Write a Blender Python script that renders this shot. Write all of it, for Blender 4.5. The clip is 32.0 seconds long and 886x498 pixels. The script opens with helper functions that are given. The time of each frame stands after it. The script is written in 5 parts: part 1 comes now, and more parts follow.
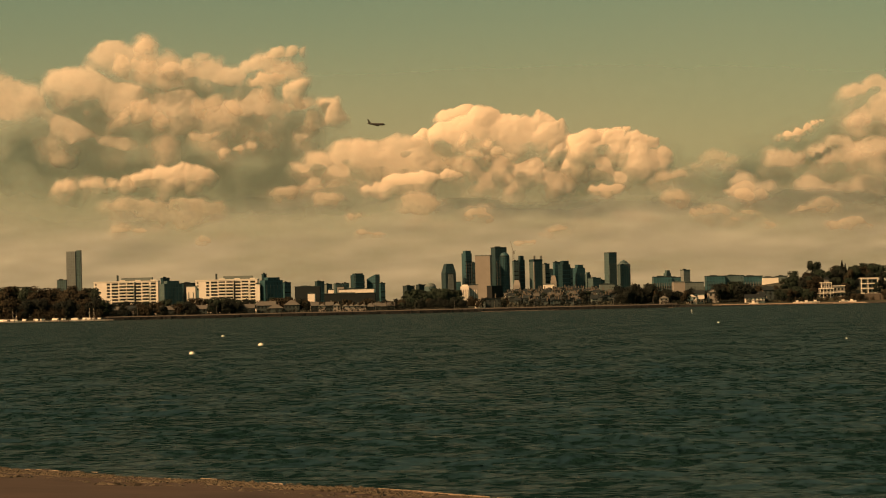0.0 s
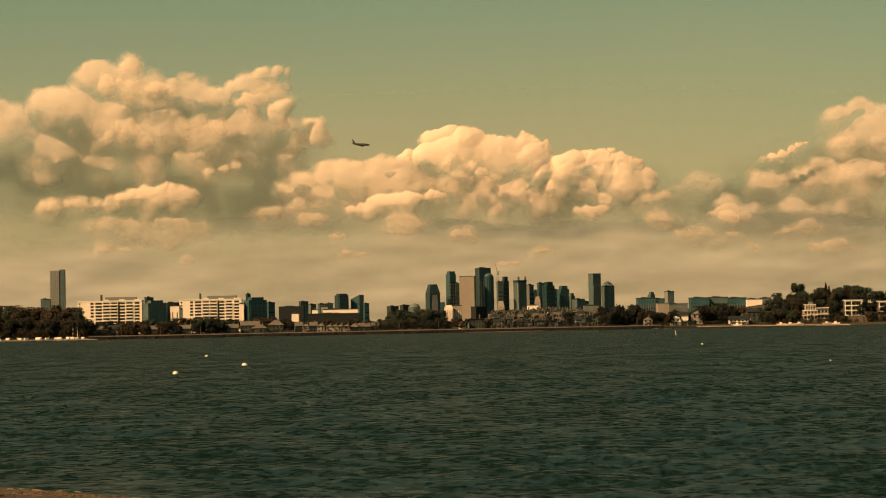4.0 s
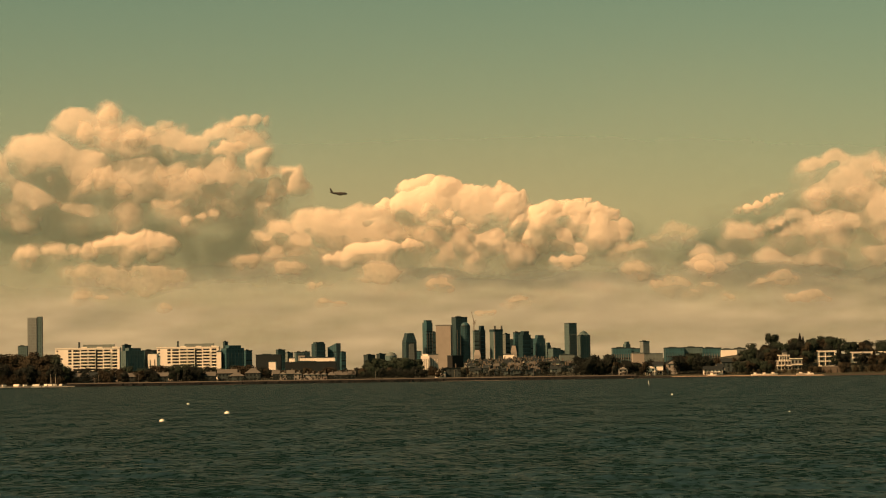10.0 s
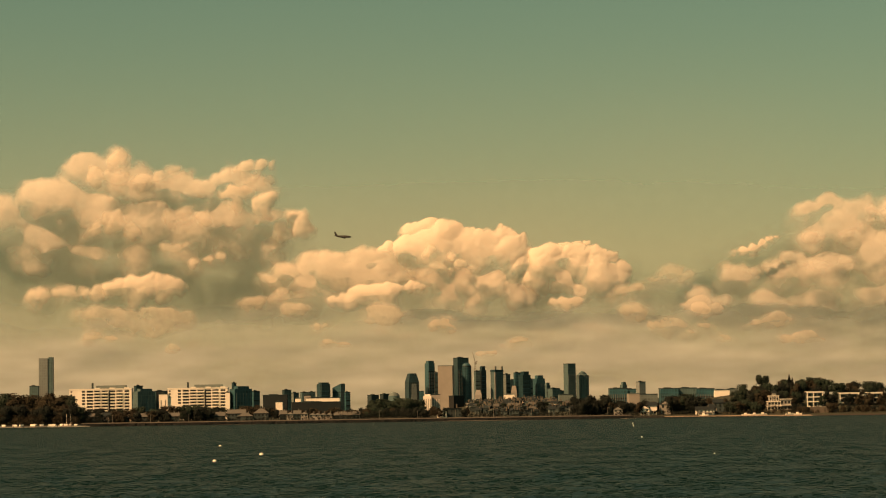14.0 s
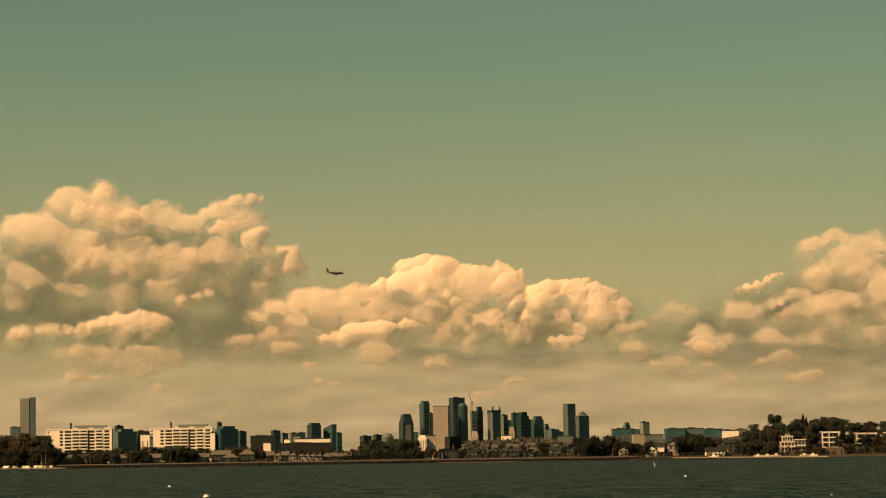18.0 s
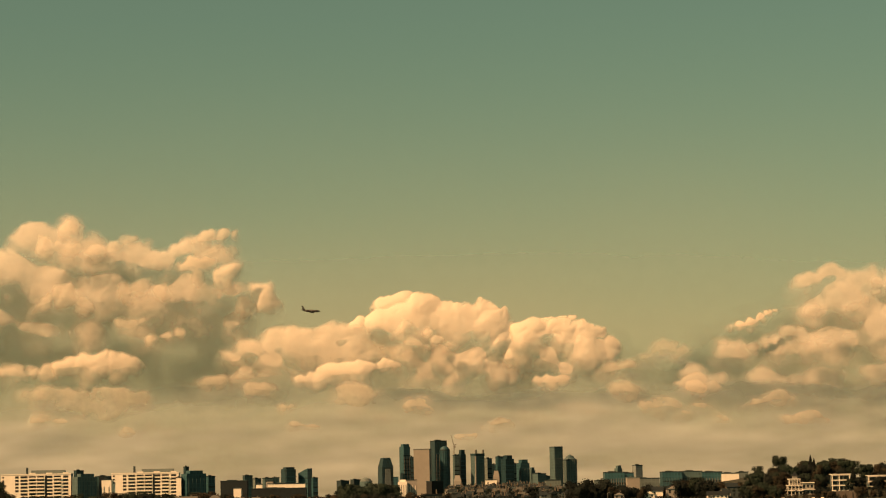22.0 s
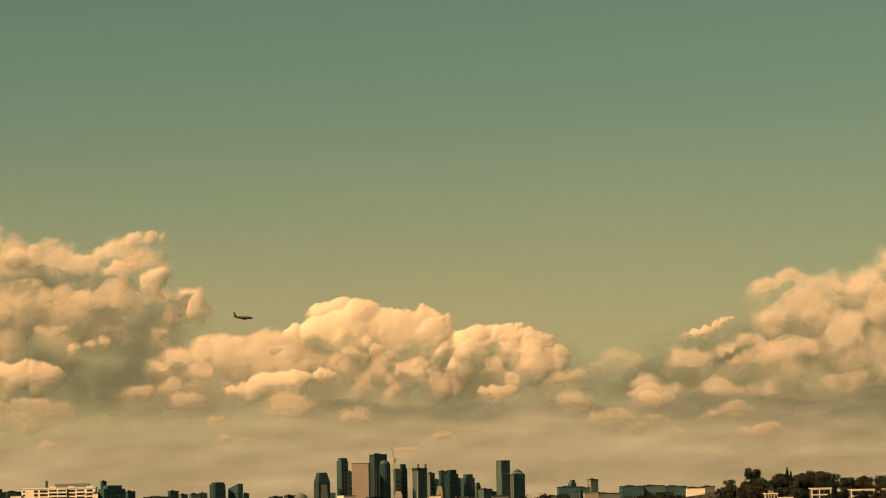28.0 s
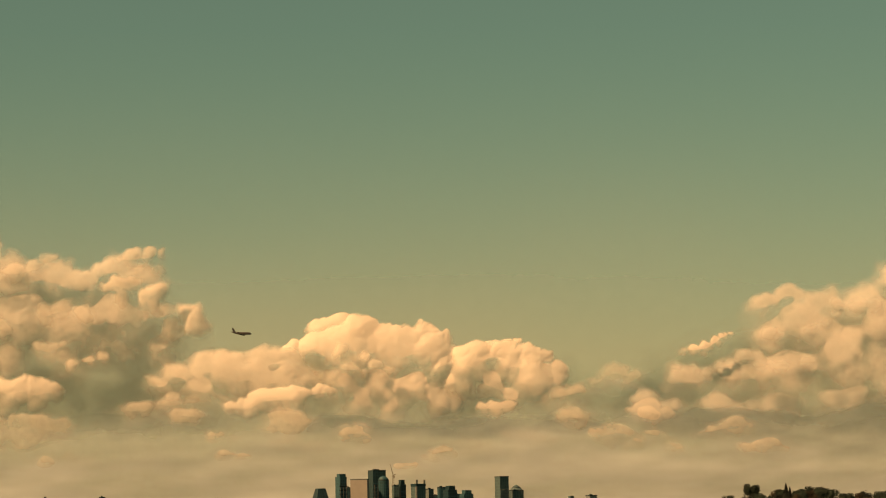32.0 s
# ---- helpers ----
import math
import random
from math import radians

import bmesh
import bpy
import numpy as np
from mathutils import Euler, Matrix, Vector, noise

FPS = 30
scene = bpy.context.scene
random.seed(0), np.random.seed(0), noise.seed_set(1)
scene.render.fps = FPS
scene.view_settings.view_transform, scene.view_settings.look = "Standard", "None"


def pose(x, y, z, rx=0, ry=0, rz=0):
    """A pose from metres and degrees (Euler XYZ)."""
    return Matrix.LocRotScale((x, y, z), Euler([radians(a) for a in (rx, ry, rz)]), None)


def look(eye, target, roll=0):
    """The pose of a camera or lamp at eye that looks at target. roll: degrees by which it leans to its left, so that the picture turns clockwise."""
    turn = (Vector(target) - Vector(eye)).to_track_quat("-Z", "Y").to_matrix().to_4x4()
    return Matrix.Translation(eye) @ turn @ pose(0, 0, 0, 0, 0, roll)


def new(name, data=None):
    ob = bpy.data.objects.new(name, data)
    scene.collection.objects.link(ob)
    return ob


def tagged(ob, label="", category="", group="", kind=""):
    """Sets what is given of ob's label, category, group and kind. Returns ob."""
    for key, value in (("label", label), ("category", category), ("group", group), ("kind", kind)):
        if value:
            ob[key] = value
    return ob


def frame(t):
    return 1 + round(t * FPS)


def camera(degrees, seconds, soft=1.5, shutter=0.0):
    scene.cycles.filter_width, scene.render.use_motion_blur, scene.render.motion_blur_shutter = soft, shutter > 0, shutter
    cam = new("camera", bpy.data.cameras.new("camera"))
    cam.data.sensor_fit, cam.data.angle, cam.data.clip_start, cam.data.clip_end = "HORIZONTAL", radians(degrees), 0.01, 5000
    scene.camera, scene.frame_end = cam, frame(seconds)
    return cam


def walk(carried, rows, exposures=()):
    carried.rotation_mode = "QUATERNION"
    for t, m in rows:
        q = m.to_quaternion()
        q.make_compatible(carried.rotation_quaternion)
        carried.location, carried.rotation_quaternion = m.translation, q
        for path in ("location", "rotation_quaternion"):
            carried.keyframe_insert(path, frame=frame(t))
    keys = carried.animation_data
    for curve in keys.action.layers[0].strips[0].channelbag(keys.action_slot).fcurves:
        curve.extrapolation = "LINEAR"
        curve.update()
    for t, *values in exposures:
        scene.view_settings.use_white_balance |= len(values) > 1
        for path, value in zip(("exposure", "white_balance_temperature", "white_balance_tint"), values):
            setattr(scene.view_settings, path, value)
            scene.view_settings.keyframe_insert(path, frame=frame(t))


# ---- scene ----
# ---- camera ----


def view(y, z, yaw, pitch, roll):
    """A pose on the line x = 0, with its heading from north, its tilt and its roll in degrees."""
    a, b = radians(yaw), radians(pitch)
    eye = Vector((0.0, y, z))
    way = Vector((math.sin(a) * math.cos(b), math.cos(a) * math.cos(b), math.sin(b)))
    return look(eye, eye + way * 100.0, roll)


cam = camera(19.4, 32.0, soft=1.1)
PATH = [
    (0.0, 0.0, 5.00, 0.005, 1.277, -1.340),
    (0.5, 0.0, 5.00, 0.025, 1.330, -1.331),
    (1.0, 0.0, 5.00, 0.051, 1.383, -1.304),
    (1.5, 0.0, 5.00, 0.102, 1.435, -1.268),
    (2.0, 0.0, 5.00, 0.149, 1.494, -1.233),
    (2.5, 0.0, 5.00, 0.193, 1.553, -1.204),
    (3.0, 0.0, 5.00, 0.244, 1.604, -1.176),
    (3.5, 0.0, 5.00, 0.303, 1.662, -1.146),
    (5.5, 0.0, 5.00, 0.540, 1.923, -1.108),
    (6.0, 0.0, 5.00, 0.597, 1.991, -1.063),
    (6.5, 0.0, 5.00, 0.649, 2.065, -1.015),
    (7.0, 0.0, 5.00, 0.695, 2.151, -0.970),
    (7.5, 0.0, 5.00, 0.737, 2.236, -0.930),
    (8.0, 0.0, 5.00, 0.784, 2.338, -0.897),
    (8.5, 0.0, 5.00, 0.810, 2.435, -0.876),
    (9.0, 0.0, 5.00, 0.838, 2.550, -0.868),
    (9.5, -4.0, 5.08, 0.866, 2.665, -0.872),
    (10.0, -14.0, 5.29, 0.892, 2.786, -0.875),
    (10.5, -30.0, 5.63, 0.901, 2.897, -0.874),
    (11.0, -49.0, 6.03, 0.911, 3.010, -0.872),
    (11.5, -67.0, 6.41, 0.895, 3.129, -0.870),
    (12.0, -82.0, 6.72, 0.870, 3.209, -0.871),
    (12.5, -93.0, 6.95, 0.848, 3.318, -0.873),
    (13.0, -99.0, 7.08, 0.843, 3.427, -0.874),
    (13.5, -101.0, 7.12, 0.856, 3.525, -0.875),
    (14.0, -98.0, 7.06, 0.844, 3.626, -0.879),
    (14.5, -90.0, 6.89, 0.850, 3.726, -0.882),
    (16.5, -36.0, 5.76, 0.939, 4.202, -0.880),
    (17.0, -17.5, 5.37, 0.963, 4.333, -0.875),
    (17.5, 1.0, 5.00, 0.970, 4.463, -0.871),
    (18.0, 20.0, 5.00, 0.989, 4.584, -0.875),
    (18.5, 38.9, 5.00, 1.014, 4.706, -0.887),
    (19.0, 57.8, 5.00, 1.050, 4.832, -0.909),
    (19.5, 76.7, 5.00, 1.088, 4.961, -0.943),
    (20.0, 95.6, 5.00, 1.164, 5.106, -0.980),
    (20.5, 114.5, 5.00, 1.222, 5.246, -1.010),
    (21.0, 133.4, 5.00, 1.305, 5.370, -1.032),
    (21.5, 152.3, 5.00, 1.386, 5.470, -1.053),
    (22.0, 171.2, 5.00, 1.479, 5.578, -1.081),
    (22.5, 190.1, 5.00, 1.570, 5.654, -1.117),
    (23.0, 209.0, 5.00, 1.686, 5.725, -1.155),
    (23.5, 227.9, 5.00, 1.793, 5.785, -1.192),
    (24.0, 246.8, 5.00, 1.922, 5.831, -1.232),
    (24.5, 265.7, 5.00, 2.027, 5.845, -1.265),
    (25.0, 284.6, 5.00, 2.168, 5.863, -1.262),
    (25.5, 303.5, 5.00, 2.305, 5.880, -1.222),
    (27.5, 357.0, 5.00, 2.814, 5.925, -1.189),
    (28.0, 362.0, 5.00, 2.900, 5.934, -1.180),
    (28.5, 362.0, 5.00, 2.977, 5.970, -1.180),
    (29.0, 362.0, 5.00, 3.035, 6.002, -1.180),
    (29.5, 362.0, 5.00, 3.055, 6.061, -1.180),
    (30.0, 362.0, 5.00, 3.072, 6.107, -1.180),
    (30.5, 362.0, 5.00, 3.060, 6.159, -1.180),
    (31.0, 362.0, 5.00, 3.026, 6.217, -1.180),
    (31.5, 362.0, 5.00, 2.982, 6.248, -1.180),
    (32.0, 362.0, 5.00, 2.935, 6.281, -1.180),
]
walk(cam, [(t, view(y, z, yaw, pitch, roll)) for t, y, z, yaw, pitch, roll in PATH],
     exposures=[(0.0, 0.26, 14000, 15), (2.0, 0.42, 14000, 16), (7.0, 0.47, 14000, 16), (14.0, 0.44, 14000, 15), (24.0, 0.44, 14000, 15), (32.0, 0.40, 14000, 14)])

# ---- daylight ----
SUN_TURN, SUN_HEIGHT = -122.0, 43.0          # degrees from north (clockwise) and above the horizon
world = bpy.data.worlds.new("sky")
scene.world = world
world.use_nodes = True
nt = world.node_tree
sky = nt.nodes.new("ShaderNodeTexSky")
sky.sky_type = "NISHITA"
sky.sun_disc = False
sky.sun_elevation = radians(SUN_HEIGHT)
sky.sun_rotation = radians(SUN_TURN)
sky.air_density, sky.dust_density, sky.ozone_density = 1.0, 1.5, 1.0
tone = nt.nodes.new("ShaderNodeVectorMath")
tone.operation = "MULTIPLY"
tone.inputs[1].default_value = (0.61, 1.0, 0.79)
nt.links.new(sky.outputs[0], tone.inputs[0])
nt.links.new(tone.outputs[0], nt.nodes["Background"].inputs[0])
nt.nodes["Background"].inputs[1].default_value = 0.0480
sun = new("sun", bpy.data.lights.new("sun", "SUN"))
sun.data.energy, sun.data.angle, sun.data.color = 5.0, radians(0.6), (1.0, 0.655, 0.480)
a, b = radians(SUN_TURN), radians(SUN_HEIGHT)
sun.matrix_world = look((-800 + 0.0, -900, 1500), (-800 - math.sin(a) * math.cos(b), -900 - math.cos(a) * math.cos(b), 1500 - math.sin(b)))

# ---- materials ----


def mat(name, colour, rough=0.8, vary=0.18, scale=1.0, bump=0.0, metal=0.0, spec=0.3, per_object=0.0, stretch=(1, 1, 1), storeys=None):
    """A surface with mottling at two scales (scale: features per metre), an optional relief, and a tint of its own for each object.
    storeys: (bay, storey, contrast) of the far rows of windows in a facade."""
    m = bpy.data.materials.new(name)
    m.use_nodes = True
    n, l = m.node_tree.nodes, m.node_tree.links
    p = n["Principled BSDF"]
    p.inputs["Roughness"].default_value = rough
    p.inputs["Metallic"].default_value = metal
    p.inputs["Specular IOR Level"].default_value = spec
    co = n.new("ShaderNodeTexCoord")
    mp = n.new("ShaderNodeMapping")
    mp.inputs["Scale"].default_value = stretch
    l.new(co.outputs["Object"], mp.inputs[0])
    fac = None
    for s, d in ((scale, 6.0), (scale * 0.13, 3.0)):
        t = n.new("ShaderNodeTexNoise")
        t.inputs["Scale"].default_value = s
        t.inputs["Detail"].default_value = d
        l.new(mp.outputs[0], t.inputs["Vector"])
        if fac is None:
            fac, fine = t.outputs["Fac"], t
        else:
            mx = n.new("ShaderNodeMath")
            mx.operation = "ADD"
            l.new(fac, mx.inputs[0]), l.new(t.outputs["Fac"], mx.inputs[1])
            fac = mx.outputs[0]
    if per_object:
        info = n.new("ShaderNodeObjectInfo")
        k = n.new("ShaderNodeMath")
        k.operation = "MULTIPLY_ADD"
        k.inputs[1].default_value = per_object
        l.new(info.outputs["Random"], k.inputs[0]), l.new(fac, k.inputs[2])
        fac = k.outputs[0]
    r = n.new("ShaderNodeMapRange")
    r.inputs["From Min"].default_value, r.inputs["From Max"].default_value = 0.6, 1.4 + per_object
    r.inputs["To Min"].default_value, r.inputs["To Max"].default_value = 1 - vary, 1 + vary
    l.new(fac, r.inputs["Value"])
    c = n.new("ShaderNodeVectorMath")
    c.operation = "SCALE"
    c.inputs[0].default_value = colour
    l.new(r.outputs[0], c.inputs["Scale"])
    paint = c.outputs[0]
    if storeys:
        sp, ad, cb, br = n.new("ShaderNodeSeparateXYZ"), n.new("ShaderNodeMath"), n.new("ShaderNodeCombineXYZ"), n.new("ShaderNodeTexBrick")
        l.new(co.outputs["Object"], sp.inputs[0])
        ad.operation = "ADD"
        l.new(sp.outputs[0], ad.inputs[0]), l.new(sp.outputs[1], ad.inputs[1])
        l.new(ad.outputs[0], cb.inputs[0]), l.new(sp.outputs[2], cb.inputs[1])
        br.offset = 0.0
        k = storeys[2]
        br.inputs["Color1"].default_value = (1 - k, 1 - k, 1 - k, 1)
        br.inputs["Color2"].default_value = (1 + k * 0.5, 1 + k * 0.5, 1 + k * 0.5, 1)
        br.inputs["Mortar"].default_value = (1 + k, 1 + k, 1 + k, 1)
        br.inputs["Scale"].default_value = 1.0
        br.inputs["Brick Width"].default_value, br.inputs["Row Height"].default_value = storeys[0], storeys[1]
        br.inputs["Mortar Size"].default_value, br.inputs["Mortar Smooth"].default_value = 0.5, 0.3
        l.new(cb.outputs[0], br.inputs["Vector"])
        mu = n.new("ShaderNodeVectorMath")
        mu.operation = "MULTIPLY"
        l.new(paint, mu.inputs[0]), l.new(br.outputs["Color"], mu.inputs[1])
        paint = mu.outputs[0]
    l.new(paint, p.inputs["Base Color"])
    if bump:
        bm_ = n.new("ShaderNodeBump")
        bm_.inputs["Strength"].default_value = 0.6
        bm_.inputs["Distance"].default_value = bump
        l.new(fine.outputs["Fac"], bm_.inputs["Height"])
        l.new(bm_.outputs[0], p.inputs["Normal"])
    return m


SAND = mat("wet_sand", (0.044, 0.029, 0.023), 0.85, 0.35, 0.7, 0.08)
PATHWAY = mat("trodden_gravel", (0.070, 0.064, 0.056), 0.95, 0.55, 0.25)
BEACH = mat("pale_dry_sand", (0.26, 0.205, 0.16), 0.95, 0.45, 0.12)
WEED = mat("wet_weed", (0.06, 0.05, 0.035), 0.7, 0.5, 2.0, 0.05)
ROCK = mat("sea_wall_stone", (0.008, 0.011, 0.012), 0.9, 0.4, 0.5, 0.3, per_object=0.4)
LAND = mat("grassy_land", (0.030, 0.034, 0.023), 0.95, 0.35, 0.05)
WHITE = mat("white_paint", (0.80, 0.78, 0.72), 0.7, 0.08, 0.2)
CREAM = mat("cream_stucco", (0.260, 0.260, 0.248), 0.8, 0.10, 0.2, per_object=0.5)
PALE = mat("pale_concrete", (0.252, 0.244, 0.227), 0.85, 0.12, 0.12)
GREY = mat("grey_cladding", (0.094, 0.130, 0.130), 0.8, 0.15, 0.15, storeys=(3.4, 3.4, 0.2))
SLATE = mat("dark_slate_cladding", (0.017, 0.035, 0.039), 0.7, 0.2, 0.2)
BRICK = mat("brown_brick", (0.12, 0.105, 0.09), 0.9, 0.2, 0.3)
STEEL = mat("weathered_steel", (0.20, 0.20, 0.19), 0.5, 0.2, 0.5, metal=0.5)
GLASS_BLUE = mat("blue_tower_glass", (0.017, 0.067, 0.082), 0.42, 0.3, 0.08, spec=0.4, stretch=(1, 1, 0.25), storeys=(3.0, 3.7, 0.38))
GLASS_PALE = mat("pale_tower_glass", (0.151, 0.186, 0.192), 0.42, 0.15, 0.08, spec=0.4, stretch=(1, 1, 0.25), storeys=(2.6, 3.7, 0.16))
GLASS_DARK = mat("dark_tower_glass", (0.009, 0.034, 0.042), 0.42, 0.35, 0.08, spec=0.4, stretch=(1, 1, 0.25), storeys=(3.2, 3.7, 0.45))
GLASS_GREY = mat("grey_tower_glass", (0.052, 0.099, 0.106), 0.5, 0.25, 0.08, spec=0.35, stretch=(1, 1, 0.25), storeys=(2.8, 3.7, 0.26))
WINDOW = mat("window_glass", (0.02, 0.024, 0.026), 0.2, 0.3, 0.3, spec=0.6)
ROOF = mat("shingle_roof", (0.010, 0.018, 0.021), 0.9, 0.5, 0.5, per_object=0.8)
ROOF_PALE = mat("weathered_shingle_roof", (0.084, 0.088, 0.084), 0.9, 0.25, 0.5, per_object=0.6)
SIDING = mat("painted_siding", (0.032, 0.052, 0.055), 0.8, 0.75, 0.2, per_object=1.2)
BARK = mat("bark", (0.07, 0.06, 0.05), 0.95, 0.3, 1.5)
LEAF_BROWN = mat("budding_brown_leaves", (0.026, 0.023, 0.015), 0.9, 0.35, 0.5, per_object=0.7)
LEAF_OLIVE = mat("olive_leaves", (0.014, 0.028, 0.020), 0.9, 0.45, 0.5, per_object=0.7)
LEAF_DARK = mat("dark_needles", (0.007, 0.013, 0.011), 0.9, 0.4, 0.5, per_object=0.5)
BUOY_WHITE = mat("white_buoy_plastic", (0.85, 0.82, 0.74), 0.45, 0.1, 2.0)
PLANE_SKIN = mat("dark_aircraft_paint", (0.02, 0.02, 0.022), 0.5, 0.15, 0.3, spec=0.4)
TAR = mat("dark_rubber", (0.010, 0.013, 0.014), 0.8, 0.2, 1.0)


def water_material():
    """Green depth under a skin of ripples; the ripples that tip towards the viewer mirror less of the sky, and a noise
    paints further light and dark dashes.
    """
    m = bpy.data.materials.new("sea_water")
    m.use_nodes = True
    n, l = m.node_tree.nodes, m.node_tree.links
    n.remove(n["Principled BSDF"])
    d, g, mix = n.new("ShaderNodeBsdfDiffuse"), n.new("ShaderNodeBsdfGlossy"), n.new("ShaderNodeMixShader")
    d.inputs[0].default_value = (0.0040, 0.0172, 0.0178, 1)
    g.inputs[0].default_value = (1, 1, 1, 1)
    g.inputs["Roughness"].default_value = 0.18
    fr, k = n.new("ShaderNodeFresnel"), n.new("ShaderNodeMath")
    fr.inputs["IOR"].default_value = 1.33
    k.operation = "MULTIPLY"
    k.inputs[1].default_value = 0.046
    co = n.new("ShaderNodeTexCoord")
    last = None
    for sx, sy, dist in ((0.30, 0.20, 0.45), (0.8, 0.6, 0.35), (2.6, 2.0, 0.16)):
        mp = n.new("ShaderNodeMapping")
        mp.inputs["Scale"].default_value = (sx, sy, 1)
        mp.inputs["Rotation"].default_value = (0, 0, 0.10)
        l.new(co.outputs["Object"], mp.inputs[0])
        t = n.new("ShaderNodeTexNoise")
        t.inputs["Scale"].default_value, t.inputs["Detail"].default_value, t.inputs["Roughness"].default_value = 1.0, 4.0, 0.6
        l.new(mp.outputs[0], t.inputs["Vector"])
        b_ = n.new("ShaderNodeBump")
        b_.inputs["Strength"].default_value, b_.inputs["Distance"].default_value = 1.0, dist
        l.new(t.outputs["Fac"], b_.inputs["Height"])
        if last:
            l.new(last, b_.inputs["Normal"])
        last = b_.outputs[0]
    for s_ in (fr, d, g):
        l.new(last, s_.inputs["Normal"])
    # painted ripple glints: noise sets how much sky each patch mirrors
    acc = None
    for sx, sy, part_ in ((3.0, 2.2, 0.9), (1.15, 1.0, 1.2), (0.42, 0.26, 0.5), (0.16, 0.045, 0.5)):
        mp = n.new("ShaderNodeMapping")
        mp.inputs["Scale"].default_value = (sx, sy, 1)
        l.new(co.outputs["Object"], mp.inputs[0])
        t = n.new("ShaderNodeTexNoise")
        t.inputs["Scale"].default_value, t.inputs["Detail"].default_value = 1.0, 1.6
        l.new(mp.outputs[0], t.inputs["Vector"])
        ad = n.new("ShaderNodeMath")
        ad.operation = "MULTIPLY_ADD"
        ad.inputs[1].default_value, ad.inputs[2].default_value = part_, 0.0
        l.new(t.outputs["Fac"], ad.inputs[0])
        if acc:
            l.new(acc, ad.inputs[2])
        acc = ad.outputs[0]
    r = n.new("ShaderNodeMapRange")
    r.inputs["From Min"].default_value, r.inputs["From Max"].default_value = 1.40, 1.74
    r.inputs["To Min"].default_value, r.inputs["To Max"].default_value = 0.0, 5.0
    l.new(acc, r.inputs["Value"])
    mirrored = n.new("ShaderNodeMath")
    mirrored.operation = "MULTIPLY"
    l.new(fr.outputs[0], mirrored.inputs[0]), l.new(r.outputs[0], mirrored.inputs[1])
    l.new(mirrored.outputs[0], k.inputs[0])
    l.new(k.outputs[0], mix.inputs[0])
    l.new(d.outputs[0], mix.inputs[1]), l.new(g.outputs[0], mix.inputs[2])
    l.new(mix.outputs[0], n["Material Output"].inputs[0])
    return m


WATER = water_material()


def cloud_material(name, colour, through_light, relief, broken=3.2):
    """Diffuse droplets that let part of the light through; thin parts fade by the attribute 'body', broken up by a fine noise."""
    m = bpy.data.materials.new(name)
    m.use_nodes = True
    n, l = m.node_tree.nodes, m.node_tree.links
    n.remove(n["Principled BSDF"])
    out = n["Material Output"]
    d, t, tr = n.new("ShaderNodeBsdfDiffuse"), n.new("ShaderNodeBsdfTranslucent"), n.new("ShaderNodeBsdfTransparent")
    d.inputs[0].default_value = t.inputs[0].default_value = (*colour, 1)
    mix, fade = n.new("ShaderNodeMixShader"), n.new("ShaderNodeMixShader")
    mix.inputs[0].default_value = through_light
    l.new(d.outputs[0], mix.inputs[1]), l.new(t.outputs[0], mix.inputs[2])
    at = n.new("ShaderNodeAttribute")
    at.attribute_name = "body"
    co = n.new("ShaderNodeTexCoord")
    ns = n.new("ShaderNodeTexNoise")
    ns.inputs["Scale"].default_value, ns.inputs["Detail"].default_value, ns.inputs["Roughness"].default_value = 0.035, 5.0, 0.55
    l.new(co.outputs["Object"], ns.inputs["Vector"])
    # noise counts most where the cloud is half thin
    inv, k, sub, k2, add = (n.new("ShaderNodeMath") for i in range(5))
    inv.operation, k.operation, sub.operation, k2.operation, add.operation = "SUBTRACT", "MULTIPLY", "SUBTRACT", "MULTIPLY", "MULTIPLY_ADD"
    inv.inputs[0].default_value = 1.0
    l.new(at.outputs["Fac"], inv.inputs[1])
    l.new(at.outputs["Fac"], k.inputs[0]), l.new(inv.outputs[0], k.inputs[1])
    sub.inputs[1].default_value = 0.5
    l.new(ns.outputs["Fac"], sub.inputs[0])
    l.new(sub.outputs[0], k2.inputs[0]), l.new(k.outputs[0], k2.inputs[1])
    add.inputs[1].default_value = broken
    l.new(k2.outputs[0], add.inputs[0]), l.new(at.outputs["Fac"], add.inputs[2])
    add.use_clamp = True
    b_ = n.new("ShaderNodeBump")
    b_.inputs["Strength"].default_value, b_.inputs["Distance"].default_value = 0.5, relief
    l.new(ns.outputs["Fac"], b_.inputs["Height"])
    l.new(b_.outputs[0], d.inputs["Normal"])
    l.new(add.outputs[0], fade.inputs[0])
    l.new(tr.outputs[0], fade.inputs[1]), l.new(mix.outputs[0], fade.inputs[2])
    l.new(fade.outputs[0], out.inputs[0])
    return m


CLOUD = cloud_material("cumulus_droplets", (0.94, 0.86, 0.77), 0.41, 1.9)
# darker copy of CLOUD: the dimmer light on some heaps, put into colour
DULL = cloud_material("dimmed_cumulus_droplets", (0.80, 0.76, 0.70), 0.29, 1.9)
# grey-green tint stands in for cloud lying in shade
SHADE = cloud_material("shaded_cloud_droplets", (0.70, 0.84, 0.80), 0.12, 3.0, 1.2)
VEIL = cloud_material("stratus_droplets", (0.55, 0.635, 0.665), 0.30, 1.0, 1.0)
HAZE = cloud_material("thin_haze_droplets", (0.78, 0.80, 0.75), 0.35, 0.1, 0.15)

